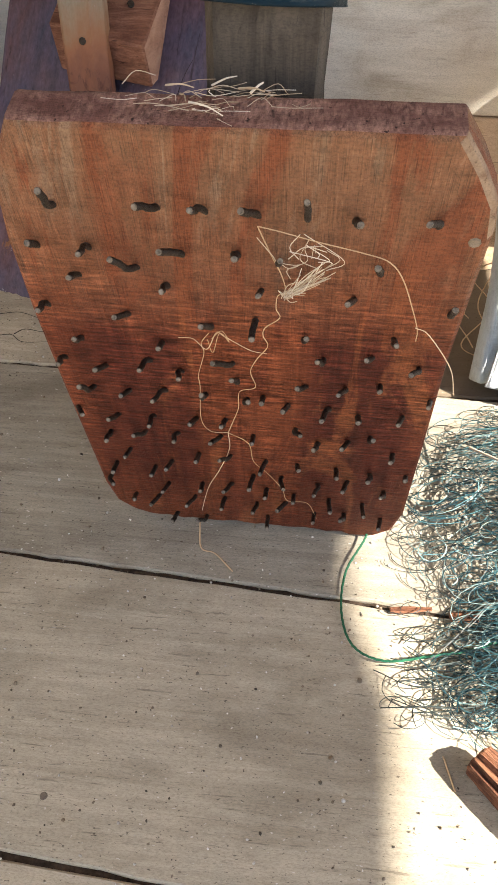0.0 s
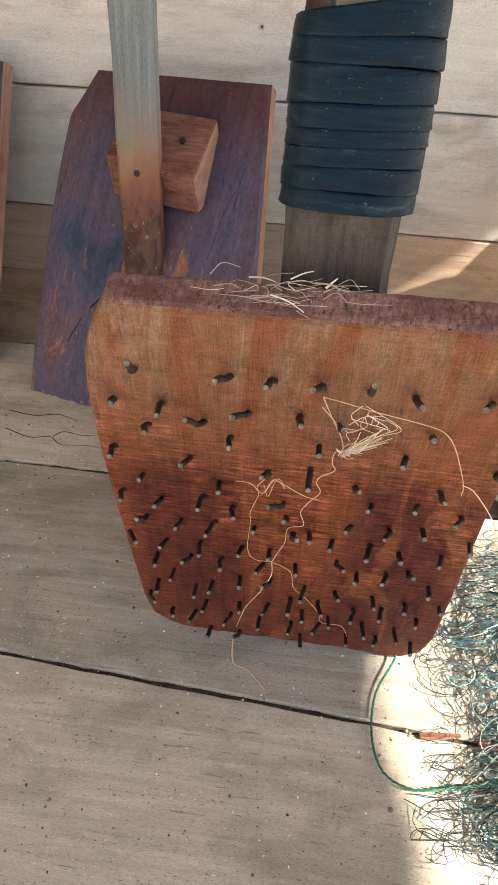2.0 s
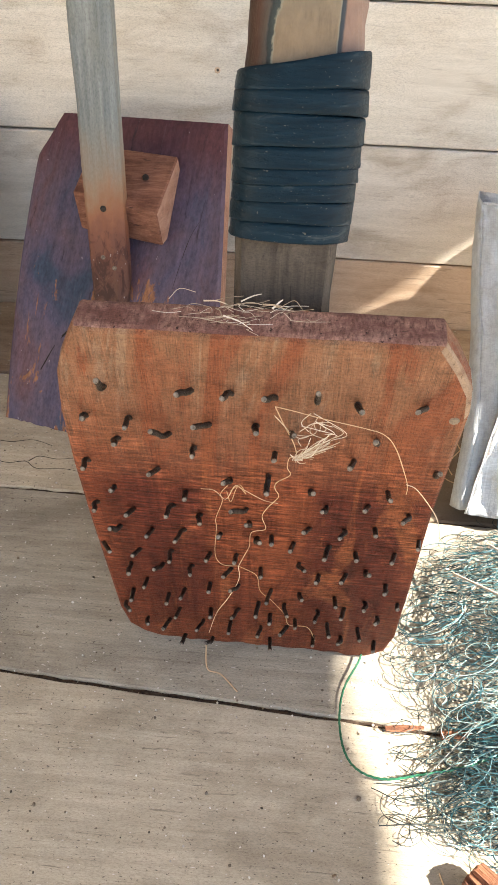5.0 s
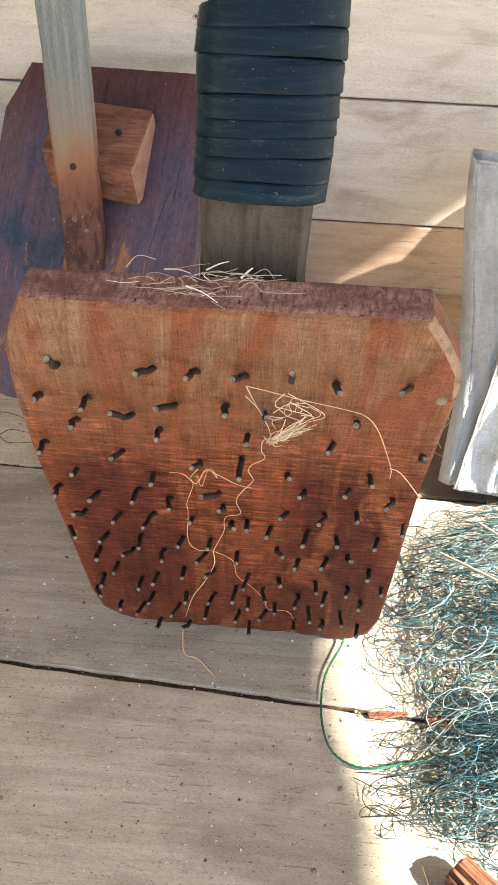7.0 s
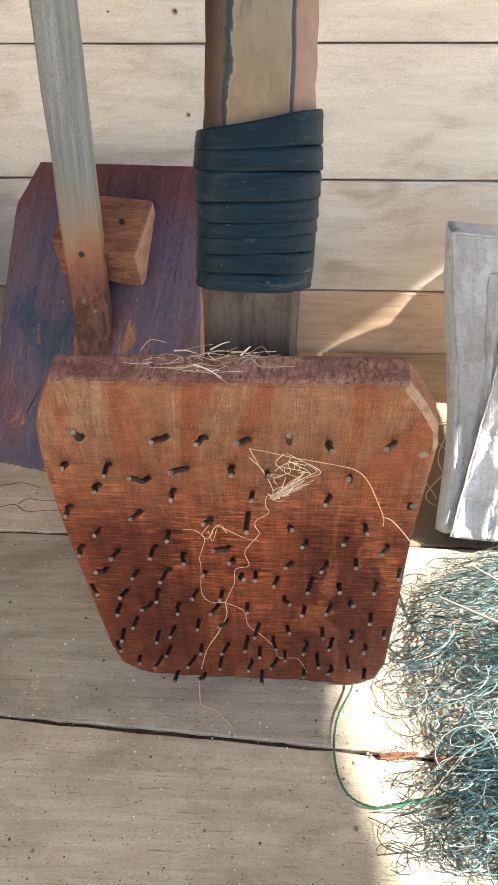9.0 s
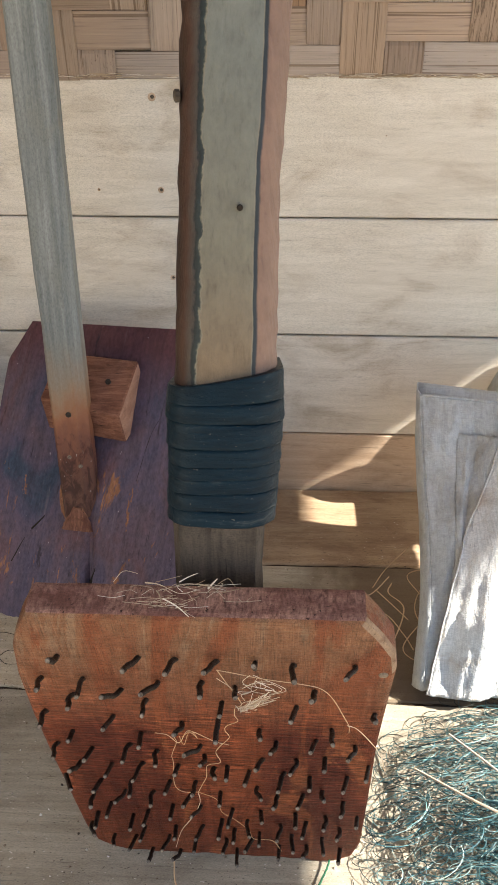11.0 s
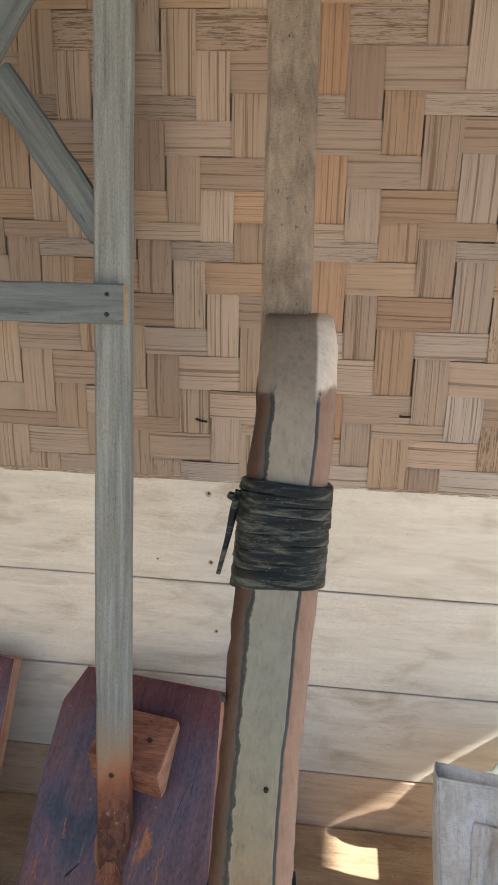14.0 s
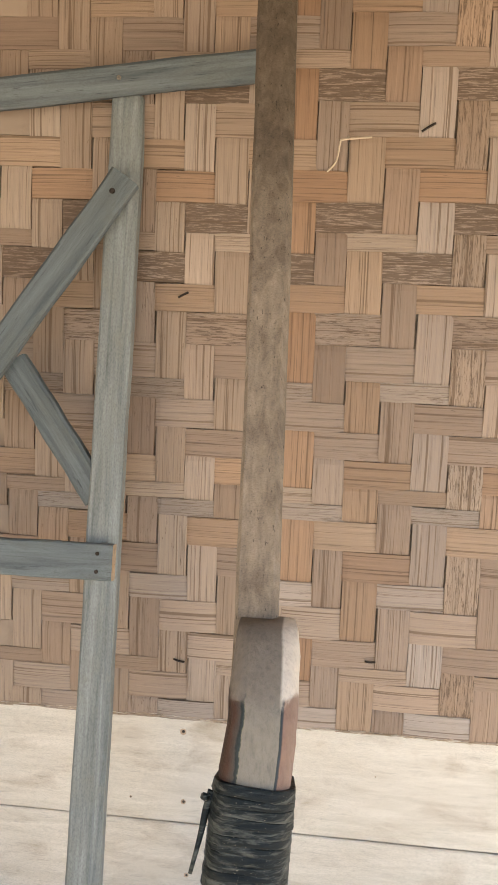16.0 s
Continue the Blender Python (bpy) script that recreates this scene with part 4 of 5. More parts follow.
rnd = random.Random(31)
rings = []
for k in range(31):
    z = 1.08 + (2.44 - 1.08) * k / 30
    y = float(np.interp(z, [1.08, 1.36, 1.526, 1.80, 2.226, 2.44], [0.700, 0.780, 0.832, 0.926, 1.109, 1.205]))
    x = float(np.interp(z, [1.08, 1.36, 1.526, 1.80, 2.226, 2.44], [0.190, 0.186, 0.181, 0.172, 0.152, 0.142]))
    w = float(np.interp(z, [1.08, 1.526, 2.44], [0.029, 0.0285, 0.033]))
    o = [rnd.uniform(-0.0008, 0.0008) for _ in range(3)]
    rings.append([(x - w - 0.17 + o[0], y - 0.5 + 0.005, z), (x - w - 0.165 + o[0], y - 0.5 + o[1], z), (x + w - 0.178, y - 0.5 + o[1], z), (x + w - 0.17 + o[2], y - 0.5 + 0.007, z), (x + w - 0.17, y - 0.5 + 0.034, z), (x - w - 0.17, y - 0.5 + 0.034, z)])
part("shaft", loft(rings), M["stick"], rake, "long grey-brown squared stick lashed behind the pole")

dome_head("knot", (0.200 - 0.17, 0.533 - 0.5, 0.910), (0, -1, 0.3), 0.0026, M["dark"], pole)
dome_head("twig_stub", (0.148 - 0.17, 0.575 - 0.5, 0.985), (-1, -0.3, 0), 0.005, M["neck"], pole)

# ---- frame on violet foot boards ----
frame_at = Vector((-0.14, 1.05, 0.0))
trellis = thing("wooden_frame", "grey-green stick frame on violet-painted foot boards", "wooden frame", at=frame_at)
F = -frame_at


def foot_board(corners, thick, seed, crack):
    """A leaning painted board: corners bottom left, bottom right, top right, top left on its upper face; local y runs up it."""
    rnd = random.Random(seed)
    bl, br, tr, tl = [Vector(c) for c in corners]
    ex = (br - bl).normalized()
    n = ex.cross(tl - bl).normalized()
    ey = n.cross(ex)
    base = bl
    rows, cols = 44, 64
    bm = bmesh.new()
    grid = []
    for j in range(rows + 1):
        t = j / rows
        a, b2 = bl.lerp(tl, t), br.lerp(tr, t)
        row = []
        for i in range(cols + 1):
            s = i / cols
            p = a.lerp(b2, s)
            q = Vector(((p - base).dot(ex), (p - base).dot(ey), 0.0))
            q.z += 0.0005 * rnd.uniform(-1, 1)
            if t > 0.86 and s < 0.10:
                q.x += (0.10 - s) * (t - 0.86) * 2.6
            q.x -= 0.012 * math.sin(math.pi * t) * (1 - s) * (1 if crack else 0)
            if j == 0:
                q.y += rnd.uniform(-0.0015, 0.0015)
            edge = min(i, cols - i, j, rows - j)
            if edge == 0:
                q.z -= 0.003
            if crack and t < 0.42:
                dist = abs(s - (0.52 + 0.10 * t + 0.012 * math.sin(9 * t)))
                q.z -= max(0.0, 0.032 * (1 - dist / 0.028)) * (1 - t / 0.42)
                dist = abs(s - (0.64 + 0.06 * t))
                q.z -= max(0.0, 0.024 * (1 - dist / 0.026)) * max(0, 1 - t / 0.22)
            row.append(bm.verts.new(q))
        grid.append(row)
    for j in range(rows):
        for i in range(cols):
            bm.faces.new((grid[j][i], grid[j][i + 1], grid[j + 1][i + 1], grid[j + 1][i]))
    rim = [grid[0][i] for i in range(cols + 1)] + [grid[j][cols] for j in range(1, rows + 1)] + [grid[rows][i] for i in range(cols - 1, -1, -1)] + [grid[j][0] for j in range(rows - 1, 0, -1)]
    lower = [bm.verts.new((v.co.x, v.co.y, -thick)) for v in rim]
    for k in range(len(rim)):
        f = bm.faces.new((rim[k], lower[k], lower[(k + 1) % len(rim)], rim[(k + 1) % len(rim)]))
        f.material_index = 1
    bm.faces.new(lower)
    bmesh.ops.recalc_face_normals(bm, faces=bm.faces)
    ob = part("foot_board", bm, [M["violet"], M["pinkedge"]], trellis, "cracked board with worn violet paint")
    at = Matrix.Translation(base + F) @ Matrix((ex, ey, n)).transposed().to_4x4()
    ob.matrix_local = at
    if crack:
        wide, high = (br - bl).length, (tl - bl).length
        for ctrl, rad in (([(0.50, 0.01), (0.515, 0.10), (0.545, 0.22), (0.57, 0.34)], 0.0042), ([(0.64, 0.0), (0.645, 0.06), (0.66, 0.15)], 0.004), ([(0.20, 0.30), (0.26, 0.36), (0.28, 0.40)], 0.0028), ([(0.30, 0.62), (0.22, 0.75), (0.20, 0.86), (0.17, 0.97)], 0.0011), ([(0.66, 0.52), (0.69, 0.68), (0.75, 0.80), (0.74, 0.93)], 0.0008), ([(0.13, 0.18), (0.17, 0.26), (0.21, 0.31)], 0.0016)):
            bm = bmesh.new()
            tube(bm, spline([(a * wide, b2 * high, -rad * 0.55) for a, b2 in ctrl], 7), rad, 6, 0.35)
            part("crack", bm, M["dark"], trellis).matrix_local = at
    return ob


foot_board([(-0.352, 0.975, 0.003), (0.062, 0.868, 0.003), (0.050, 1.248, 0.479), (-0.300, 1.322, 0.462)], 0.030, 7, True)
foot_board([(-0.80, 1.09, 0.003), (-0.455, 1.02, 0.003), (-0.435, 1.31, 0.468), (-0.74, 1.37, 0.468)], 0.034, 8, False)

# block under the post
bm = bmesh.new()
front = [(-0.205, 1.142, 0.318), (-0.052, 1.112, 0.308), (-0.058, 1.100, 0.372), (-0.208, 1.128, 0.392)]
back = [(-0.200, 1.30, 0.318), (-0.030, 1.26, 0.308), (-0.033, 1.20, 0.436), (-0.190, 1.225, 0.440)]
vs = [bm.verts.new(Vector(p) + F) for p in front + back]
for q in ((0, 1, 2, 3), (7, 6, 5, 4), (0, 4, 5, 1), (1, 5, 6, 2), (2, 6, 7, 3), (3, 7, 4, 0)):
    bm.faces.new([vs[i] for i in q])
bmesh.ops.recalc_face_normals(bm, faces=bm.faces)
bm.normal_update()
for f in bm.faces:
    f.material_index = 1 if f.normal.x > 0.7 else 0
bmesh.ops.bevel(bm, geom=bm.edges[:], offset=0.003, segments=1, affect="EDGES")
part("block", bm, [M["redblock"], M["pinkedge"]], trellis, "red-brown sawn block")
dome_head("bolt", Vector((-0.085, 1.160, 0.412)) + F, (0.05, -0.6, 0.8), 0.0055, M["nail"], trellis)

PF = lambda z: 1.022 + 0.157 * z
post = beam("post", Vector((-0.1425, PF(0.175), 0.175)) + F, Vector((-0.163, PF(2.21), 2.21)) + F, 0.063, 0.048, M["post"], trellis, cham=0.005, right_cham=0.017, seed=2, wob=0.0016, segs=22, cut=M["cut"], w1=0.062, label="weathered post stained red-brown at its foot")
for dx, z in ((-0.005, 0.385), (-0.011, 0.302), (0.008, 0.284)):
    dome_head("nail_head", Vector((-0.139 + dx, PF(z) - 0.0005, z)) + F, (0, -1, 0.15), 0.0042 if z < 0.38 else 0.0055, M["nail"] if z > 0.303 else M["nail_tip"], trellis)
beam("wedge", Vector((-0.148, PF(0.16) - 0.012, 0.155)) + F, Vector((-0.143, PF(0.20) - 0.004, 0.200)) + F, 0.060, 0.03, M["redblock"], trellis, cham=0.004, seed=17, w1=0.020, label="splintered wedge at the post's foot")
beam("lower_rail", Vector((-0.66, 1.200, 1.288)) + F, Vector((-0.122, 1.200, 1.291)) + F, 0.070, 0.026, M["grey_wood"], trellis, front=(0, -1, 0.157), cham=0.003, seed=9, cut=M["cut"])
for z in (1.308, 1.274):
    dome_head("nail_head", Vector((-0.152, 1.1985 + 0.157 * (z - 1.291), z)) + F, (0, -1, 0.15), 0.004, M["nail"], trellis)
beam("upper_brace", Vector((-0.470, 1.240, 1.545)) + F, Vector((-0.146, 1.304, 2.035)) + F, 0.060, 0.030, M["grey_wood"], trellis, cham=0.006, seed=12)
dome_head("nail_head", Vector((-0.168, 1.2985, 2.003)) + F, (0, -1, 0.15), 0.006, M["nail"], trellis)
beam("lower_brace", Vector((-0.172, 1.255, 1.405)) + F, Vector((-0.362, 1.286, 1.665)) + F, 0.058, 0.028, M["grey_wood"], trellis, cham=0.006, seed=13)
beam("top_rail", Vector((-0.66, 1.335, 2.165)) + F, Vector((0.150, 1.342, 2.262)) + F, 0.058, 0.042, M["grey_wood"], trellis, front=(0, -1, -0.25), cham=0.005, seed=14, cut=M["cut"])
dome_head("nail_head", Vector((-0.170, 1.3325, 2.226)) + F, (0, -1, -0.25), 0.0045, M["nail_tip"], trellis)

# ---- sack ----
rnd = random.Random(51)
sack = thing("woven_sack", "grey-white woven plastic sack leaning in a slump", "sack", at=(0.75, 0.95, 0.0))
S = Vector((-0.75, -0.95, 0.0))


def sack_front(s, t):
    """The sack's front: s across to the right, t from the mouth down to the floor."""
    x = float(np.interp(t, [0, 0.5, 0.75, 1], [0.493, 0.492, 0.495, 0.487])) + s * 0.56
    y = float(np.interp(t, [0, 0.3, 0.6, 0.88, 1], [1.145, 1.075, 0.955, 0.835, 0.790]))
    z = float(np.interp(t, [0, 0.3, 0.6, 0.88, 1], [0.405, 0.335, 0.255, 0.155, 0.028]))
    far_s = min(1.0, max(0.0, (s - 0.16) / 0.3))
    bulge = (0.035 * min(1, s * 3.2) + 0.05 * far_s * far_s * (3 - 2 * far_s)) * math.sin(math.pi * min(1, t * 1.02))
    fold = 0.016 * (abs(math.sin(17 * s + 2.2 * t)) - 0.5) * math.exp(-2.0 * s) * min(1, 4 * t + 0.15) + 0.010 * (abs(noise.noise(Vector((s * 22 + 3 * t, t * 3.5, 6)))) - 0.25) * min(1, 5 * t) + 0.008 * noise.noise(Vector((s * 7, t * 6, 2))) + 0.0035 * noise.noise(Vector((s * 60, t * 9, 4))) + 0.003 * noise.noise(Vector((s * 42, t * 40, 9)))
    z += (-0.05 * s - 0.18 * max(0.0, s - 0.33)) * (1 - t)
    y, z = y - (bulge + fold) * 0.8, z + bulge * 0.30 + fold * 0.5
    belly = math.sin(math.pi * min(1.0, max(0.0, (t - 0.45) / 0.55))) * min(1.0, s / 0.09)
    y, z = y - 0.012 * belly, z + 0.022 * belly
    # Unseen far side raised to keep the sun off the floor behind.
    full = min(1.0, max(0.0, (s - 0.50) / 0.12)) * min(1.0, t / 0.08)
    z += full * max(0.0, 0.47 * min(1.0, max(0.0, (y - 0.78) / 0.06)) + fold - z)
    return Vector((x, y, z))


def sheet(name, fn, ns, nt, thick, material, parent, label="", offset=Vector()):
    """A cloth of some thickness from a function of s and t."""
    bm = bmesh.new()
    g = [[bm.verts.new(fn(i / ns, j / nt) + offset) for i in range(ns + 1)] for j in range(nt + 1)]
    for j in range(nt):
        for i in range(ns):
            bm.faces.new((g[j][i], g[j + 1][i], g[j + 1][i + 1], g[j][i + 1]))
    bm.normal_update()
    h = [[bm.verts.new(v.co - v.normal * thick) for v in row] for row in g]
    for j in range(nt):
        for i in range(ns):
            bm.faces.new((h[j][i], h[j][i + 1], h[j + 1][i + 1], h[j + 1][i]))
    for j in range(nt):
        bm.faces.new((g[j][0], h[j][0], h[j + 1][0], g[j + 1][0]))
        bm.faces.new((g[j][ns], g[j + 1][ns], h[j + 1][ns], h[j][ns]))
    for i in range(ns):
        bm.faces.new((g[0][i], g[0][i + 1], h[0][i + 1], h[0][i]))
        bm.faces.new((g[nt][i], h[nt][i], h[nt][i + 1], g[nt][i + 1]))
    return part(name, bm, material, parent, label, smooth=True)


def sack_back(s, t):
    p = sack_front(s, t)
    return Vector((p.x, p.y + 0.035 * (1 - s) + 0.004 + 0.03 * math.sin(math.pi * t), p.z + 0.004 - 0.02 * t))


def sack_side(s, t):
    a, b2 = sack_front(0, t), sack_back(0, t)
    p = a.lerp(b2, s)
    p.x -= 0.010 * math.sin(math.pi * s) * (0.4 + t)
    return p


# Unseen mound added behind the sack; its ridge outlines the wall and floor sun patch.
def sun_blocker(s, t):
    p = sack_front(0.34 + 0.66 * s, 0.10)
    high = float(np.interp(p.x, [0.67, 0.70, 0.75, 0.9, 1.05], [0.25, 0.335, 0.388, 0.40, 0.40]))
    low = float(np.interp(p.x, [0.67, 0.70, 0.75, 0.9, 1.05], [0.19, 0.25, 0.304, 0.33, 0.34]))
    y = 1.385 + (p.y - 1.385) * t
    z = float(np.interp(y + 0.25 * p.x, [1.27, 1.365, 1.495, 1.525], [p.z, low, low, high]))
    return Vector((p.x, y, z))


sheet("slumped_back", sun_blocker, 24, 40, 0.0015, M["sack"], sack, "", S)
sheet("front_panel", sack_front, 110, 70, 0.0015, M["sack"], sack, "grey creased front", S)
sheet("back_panel", sack_back, 20, 24, 0.0015, M["sack"], sack, "", S)
sheet("side_gusset", sack_side, 6, 40, 0.0015, M["sack"], sack, "", S)


def sack_flap(s, t):
    lean = 0.26 * (1 - t) + 0.012 * math.sin(7 * t) + 0.006 * noise.noise(Vector((t * 30, 1, 5)))
    p = sack_front(min(1.0, lean + s * 0.70), 0.10 + 0.91 * t)
    lift = 0.012 * math.sin(math.pi * min(1, s * 2.5)) + 0.014 + 0.009 * noise.noise(Vector((s * 9, t * 8, 7))) + 0.002 * noise.noise(Vector((s * 24, t * 40, 3)))
    return p + Vector((0.0, -0.9 * lift, 0.3 * lift))


sheet("front_flap", sack_flap, 70, 60, 0.0018, M["sack_white"], sack, "white sunlit fold with a ragged hem", S)


def sack_pleat(s, t):
    """Gathered folds running down the front, drawn together under the flap."""
    w = 0.17 * (1 - t) + 0.05
    p = sack_front(0.115 - 0.075 * t + w * s, 0.20 + 0.77 * t)
    ridge = 0.007 * abs(math.sin(math.pi * (3 * s + 0.35 * math.sin(2.4 * t)))) * min(1, 6 * t + 0.3) + 0.004 + 0.002 * noise.noise(Vector((s * 25, t * 7, 1)))
    edge = min(1.0, 7 * s, 7 * (1 - s))
    return p + Vector((0.0, -0.85 * ridge * edge - 0.001, 0.5 * ridge * edge))


sheet("pleat", sack_pleat, 48, 50, 0.0012, M["sack"], sack, "gathered grey folds", S)
bm = bmesh.new()
tube(bm, [sack_flap(0, k / 30) + S + Vector((0, -0.001, 0.001)) for k in range(31)], 0.0015, 6)
part("hem", bm, M["sack_white"], sack, "", smooth=True)
bm = bmesh.new()
tube(bm, [sack_front(0.32 * k / 24, 0.004) + S + Vector((0, -0.002, 0.001 + 0.0015 * noise.noise(Vector((k * 0.9, 0, 3))))) for k in range(25)], 0.0028, 6)
part("hem", bm, M["sack"], sack, "", smooth=True)

bm = bmesh.new()
rr = [(0.0, 0.001), (0.0, 0.012), (0.018, 0.013), (0.03, 0.030), (0.05, 0.036), (0.15, 0.036), (0.165, 0.03), (0.168, 0.002)]
rings = [[(h, r * math.cos(a), r * math.sin(a)) for a in [math.pi * k / 8 for k in range(16)]] for h, r in rr]
bottle = part("plastic_bottle", loft(rings), M["bottle"], None, smooth=True)
bottle.matrix_world = Matrix.Translation((0.622, 1.300, 0.283)) @ Euler((0, radians(3), radians(4))).to_matrix().to_4x4()
tagged(bottle, "pale teal plastic bottle lying on the sack", "bottle")

# ---- fishing net ----
rnd = random.Random(61)
net = thing("fishing_net", "heap of teal and dark fishing net on the floor", "net", at=(0.58, 0.54, 0.0), kind="")
NC = Vector((0.58, 0.54, 0.0))


def mound(x, y):
    dx, dy = (x - 0.63) / 0.245, (y - 0.535) / 0.245
    d = dx * dx + dy * dy
    ex, ey = (x - 0.54) / 0.13, (y - 0.33) / 0.11
    return max(0.105 * max(0.0, 1 - d) ** 1.15, 0.055 * max(0.0, 1 - ex * ex - ey * ey)) + 0.004


def heap(count, seed, rmin, rmax, lift, material, name, r, spread=1.0, label=""):
    rnd = random.Random(seed)
    bm = bmesh.new()
    for _ in range(count):
        a, q = rnd.uniform(0, 2 * math.pi), rnd.random() ** 0.72 * spread
        x, y = 0.635 + 0.245 * q * math.cos(a), 0.535 + 0.24 * q * math.sin(a)
        if rnd.random() < 0.2:
            x, y = 0.54 + 0.13 * q * math.cos(a), 0.33 + 0.10 * q * math.sin(a)
        rad, st, ext = rnd.uniform(rmin, rmax), rnd.uniform(0, 2 * math.pi), rnd.uniform(1.8, 5.2)
        up, high, el = rnd.uniform(0.25, 1.0), lift * rnd.random(), rnd.uniform(0.5, 1.0)
        tip = rnd.uniform(-0.9, 0.9)
        pts = []
        for k in range(12):
            t = st + ext * k / 11
            ox, oy = rad * math.cos(t), rad * math.sin(t) * el
            px, py = x + ox, y + oy * math.cos(tip)
            pts.append(Vector((px, py, max(0.002, mound(px, py) * up + oy * math.sin(tip) * 0.5 + high))) - NC)
        tube(bm, pts, r * rnd.uniform(0.75, 1.3), 3)
    return part(name, bm, material, net, label)


tagged(heap(2300, 1, 0.009, 0.050, 0.018, M["net"], "teal_mesh", 0.00052, 1.0, "teal and navy net twine"), kind="stuff")
tagged(heap(620, 2, 0.008, 0.036, 0.006, M["net_dark"], "dark_mesh", 0.0005, 1.12, "dark net twine"), kind="stuff")
bm = bmesh.new()
for _ in range(95):
    x, y = 0.345 + 0.25 * rnd.random() ** 0.9, 0.265 + 0.17 * rnd.random()
    rad, st, ext = rnd.uniform(0.007, 0.034), rnd.uniform(0, 6.3), rnd.uniform(2.0, 6.2)
    el = rnd.uniform(0.4, 1.0)
    pts = [Vector((x + rad * math.cos(st + ext * k / 10), y + el * rad * math.sin(st + ext * k / 10), 0.003 + 0.010 * abs(math.sin(0.3 * k + st)))) - NC for k in range(11)]
    tube(bm, pts, 0.00055, 3)
for k in range(26):
    x, y = rnd.uniform(0.325, 0.40), rnd.uniform(0.27, 0.38)
    pts = spline([Vector((x, y, 0.004)) - NC, Vector((x + rnd.uniform(0.03, 0.08), y + rnd.uniform(-0.03, 0.03), 0.015)) - NC, Vector((x + rnd.uniform(0.10, 0.18), y + rnd.uniform(-0.02, 0.10), 0.03)) - NC], 5)
    tube(bm, pts, 0.0007, 3)
tagged(part("loose_mesh", bm, M["net_dark"], net, "loose loops at the rim"), kind="stuff")

bm = bmesh.new()
path = spline([(0.318, 0.520, 0.012), (0.315, 0.499, 0.010), (0.292, 0.450, 0.006), (0.288, 0.394, 0.004), (0.302, 0.351, 0.005), (0.338, 0.334, 0.008), (0.390, 0.343, 0.012), (0.456, 0.360, 0.020), (0.56, 0.40, 0.06), (0.66, 0.47, 0.11)], 10)
for ph in (0, 2.1, 4.2):
    pts = []
    for k, p in enumerate(path):
        pts.append(p + Vector((math.cos(ph + k * 1.1), math.sin(ph + k * 1.1), 0.7 * math.sin(ph + k * 1.1))) * 0.0008)
    tube(bm, pts, 0.00085, 4)
cord = part("green_cord", bm, M["cord"])
tagged(cord, "twisted green cord trailing from the net", "cord")
bm = bmesh.new()
tube(bm, spline([(0.44, 0.60, 0.09), (0.52, 0.53, 0.118), (0.60, 0.49, 0.124), (0.72, 0.47, 0.10)], 8), 0.0019, 5)
tube(bm, spline([(0.50, 0.66, 0.09), (0.55, 0.58, 0.12), (0.62, 0.50, 0.122), (0.70, 0.40, 0.08)], 8), 0.0017, 5)
cord2 = part("pale_cord", bm, M["straw"])
tagged(cord2, "pale cord lying over the net", "cord")

# ---- bark and splinters ----


def bark_piece(name, p0, p1, r, seed, label):
    rnd = random.Random(seed)
    p0, p1 = Vector(p0), Vector(p1)
    ax = (p1 - p0).normalized()
    side = ax.cross(Vector((0, 0, 1))).normalized()
    n = 40
    ridge = [rnd.uniform(0.70, 1.18) for _ in range(n)]
    drift = [rnd.uniform(-0.25, 0.25) for _ in range(n)]
    rings = []
    for k in range(25):
        t = k / 24
        rr = r * (0.5 + 0.5 * math.sin(math.pi * min(1, 0.2 + 0.9 * t)))
        rings.append([((p1 - p0).length * (t + (0.035 * ridge[s] if k in (0, 24) else 0.0)), rr * math.cos(a) * (ridge[s] + drift[s] * t + rnd.uniform(-0.03, 0.03)), rr * 0.8 * math.sin(a) * (ridge[s] + drift[s] * t + rnd.uniform(-0.03, 0.03))) for s, a in enumerate([2 * math.pi * q / n for q in range(n)])])
    ob = part(name, loft(rings), M["bark"])
    ob.matrix_world = Matrix.Translation(p0) @ Matrix((ax, side, ax.cross(side) * -1)).transposed().to_4x4()
    return tagged(ob, label, "wood")


bark_piece("bark_chunk", (0.424, 0.234, 0.022), (0.59, 0.07, 0.024), 0.021, 3, "rough red-brown bark chunk on the sunlit floor")
bark_piece("bark_splinter", (0.345, 0.402, 0.004), (0.395, 0.408, 0.006), 0.004, 4, "thin brown splinter on the floor")
bark_piece("bark_splinter", (0.415, 0.398, 0.008), (0.49, 0.405, 0.012), 0.006, 5, "thin brown splinter among the net")

# ---- straw, fibres and grit ----
rnd = random.Random(71)
bm = bmesh.new()
for k in range(40):
    u, v = min(0.21, max(0.08, rnd.gauss(0.145, 0.03))), rnd.uniform(0.004, 0.032)
    a, ln = rnd.gauss(0, 0.7), rnd.uniform(0.012, 0.038)
    p = on_board(u, 0.612 + rnd.uniform(0.0, 0.006), -v)
    q = p + Vector((ln * math.cos(a), ln * math.sin(a) * 0.35, rnd.uniform(-0.002, 0.003)))
    m1 = p.lerp(q, 0.5) + Vector((rnd.uniform(-0.006, 0.006), rnd.uniform(-0.006, 0.006), rnd.uniform(0, 0.004)))
    tube(bm, spline([p, m1, q], 4), rnd.uniform(0.0002, 0.00035), 3)
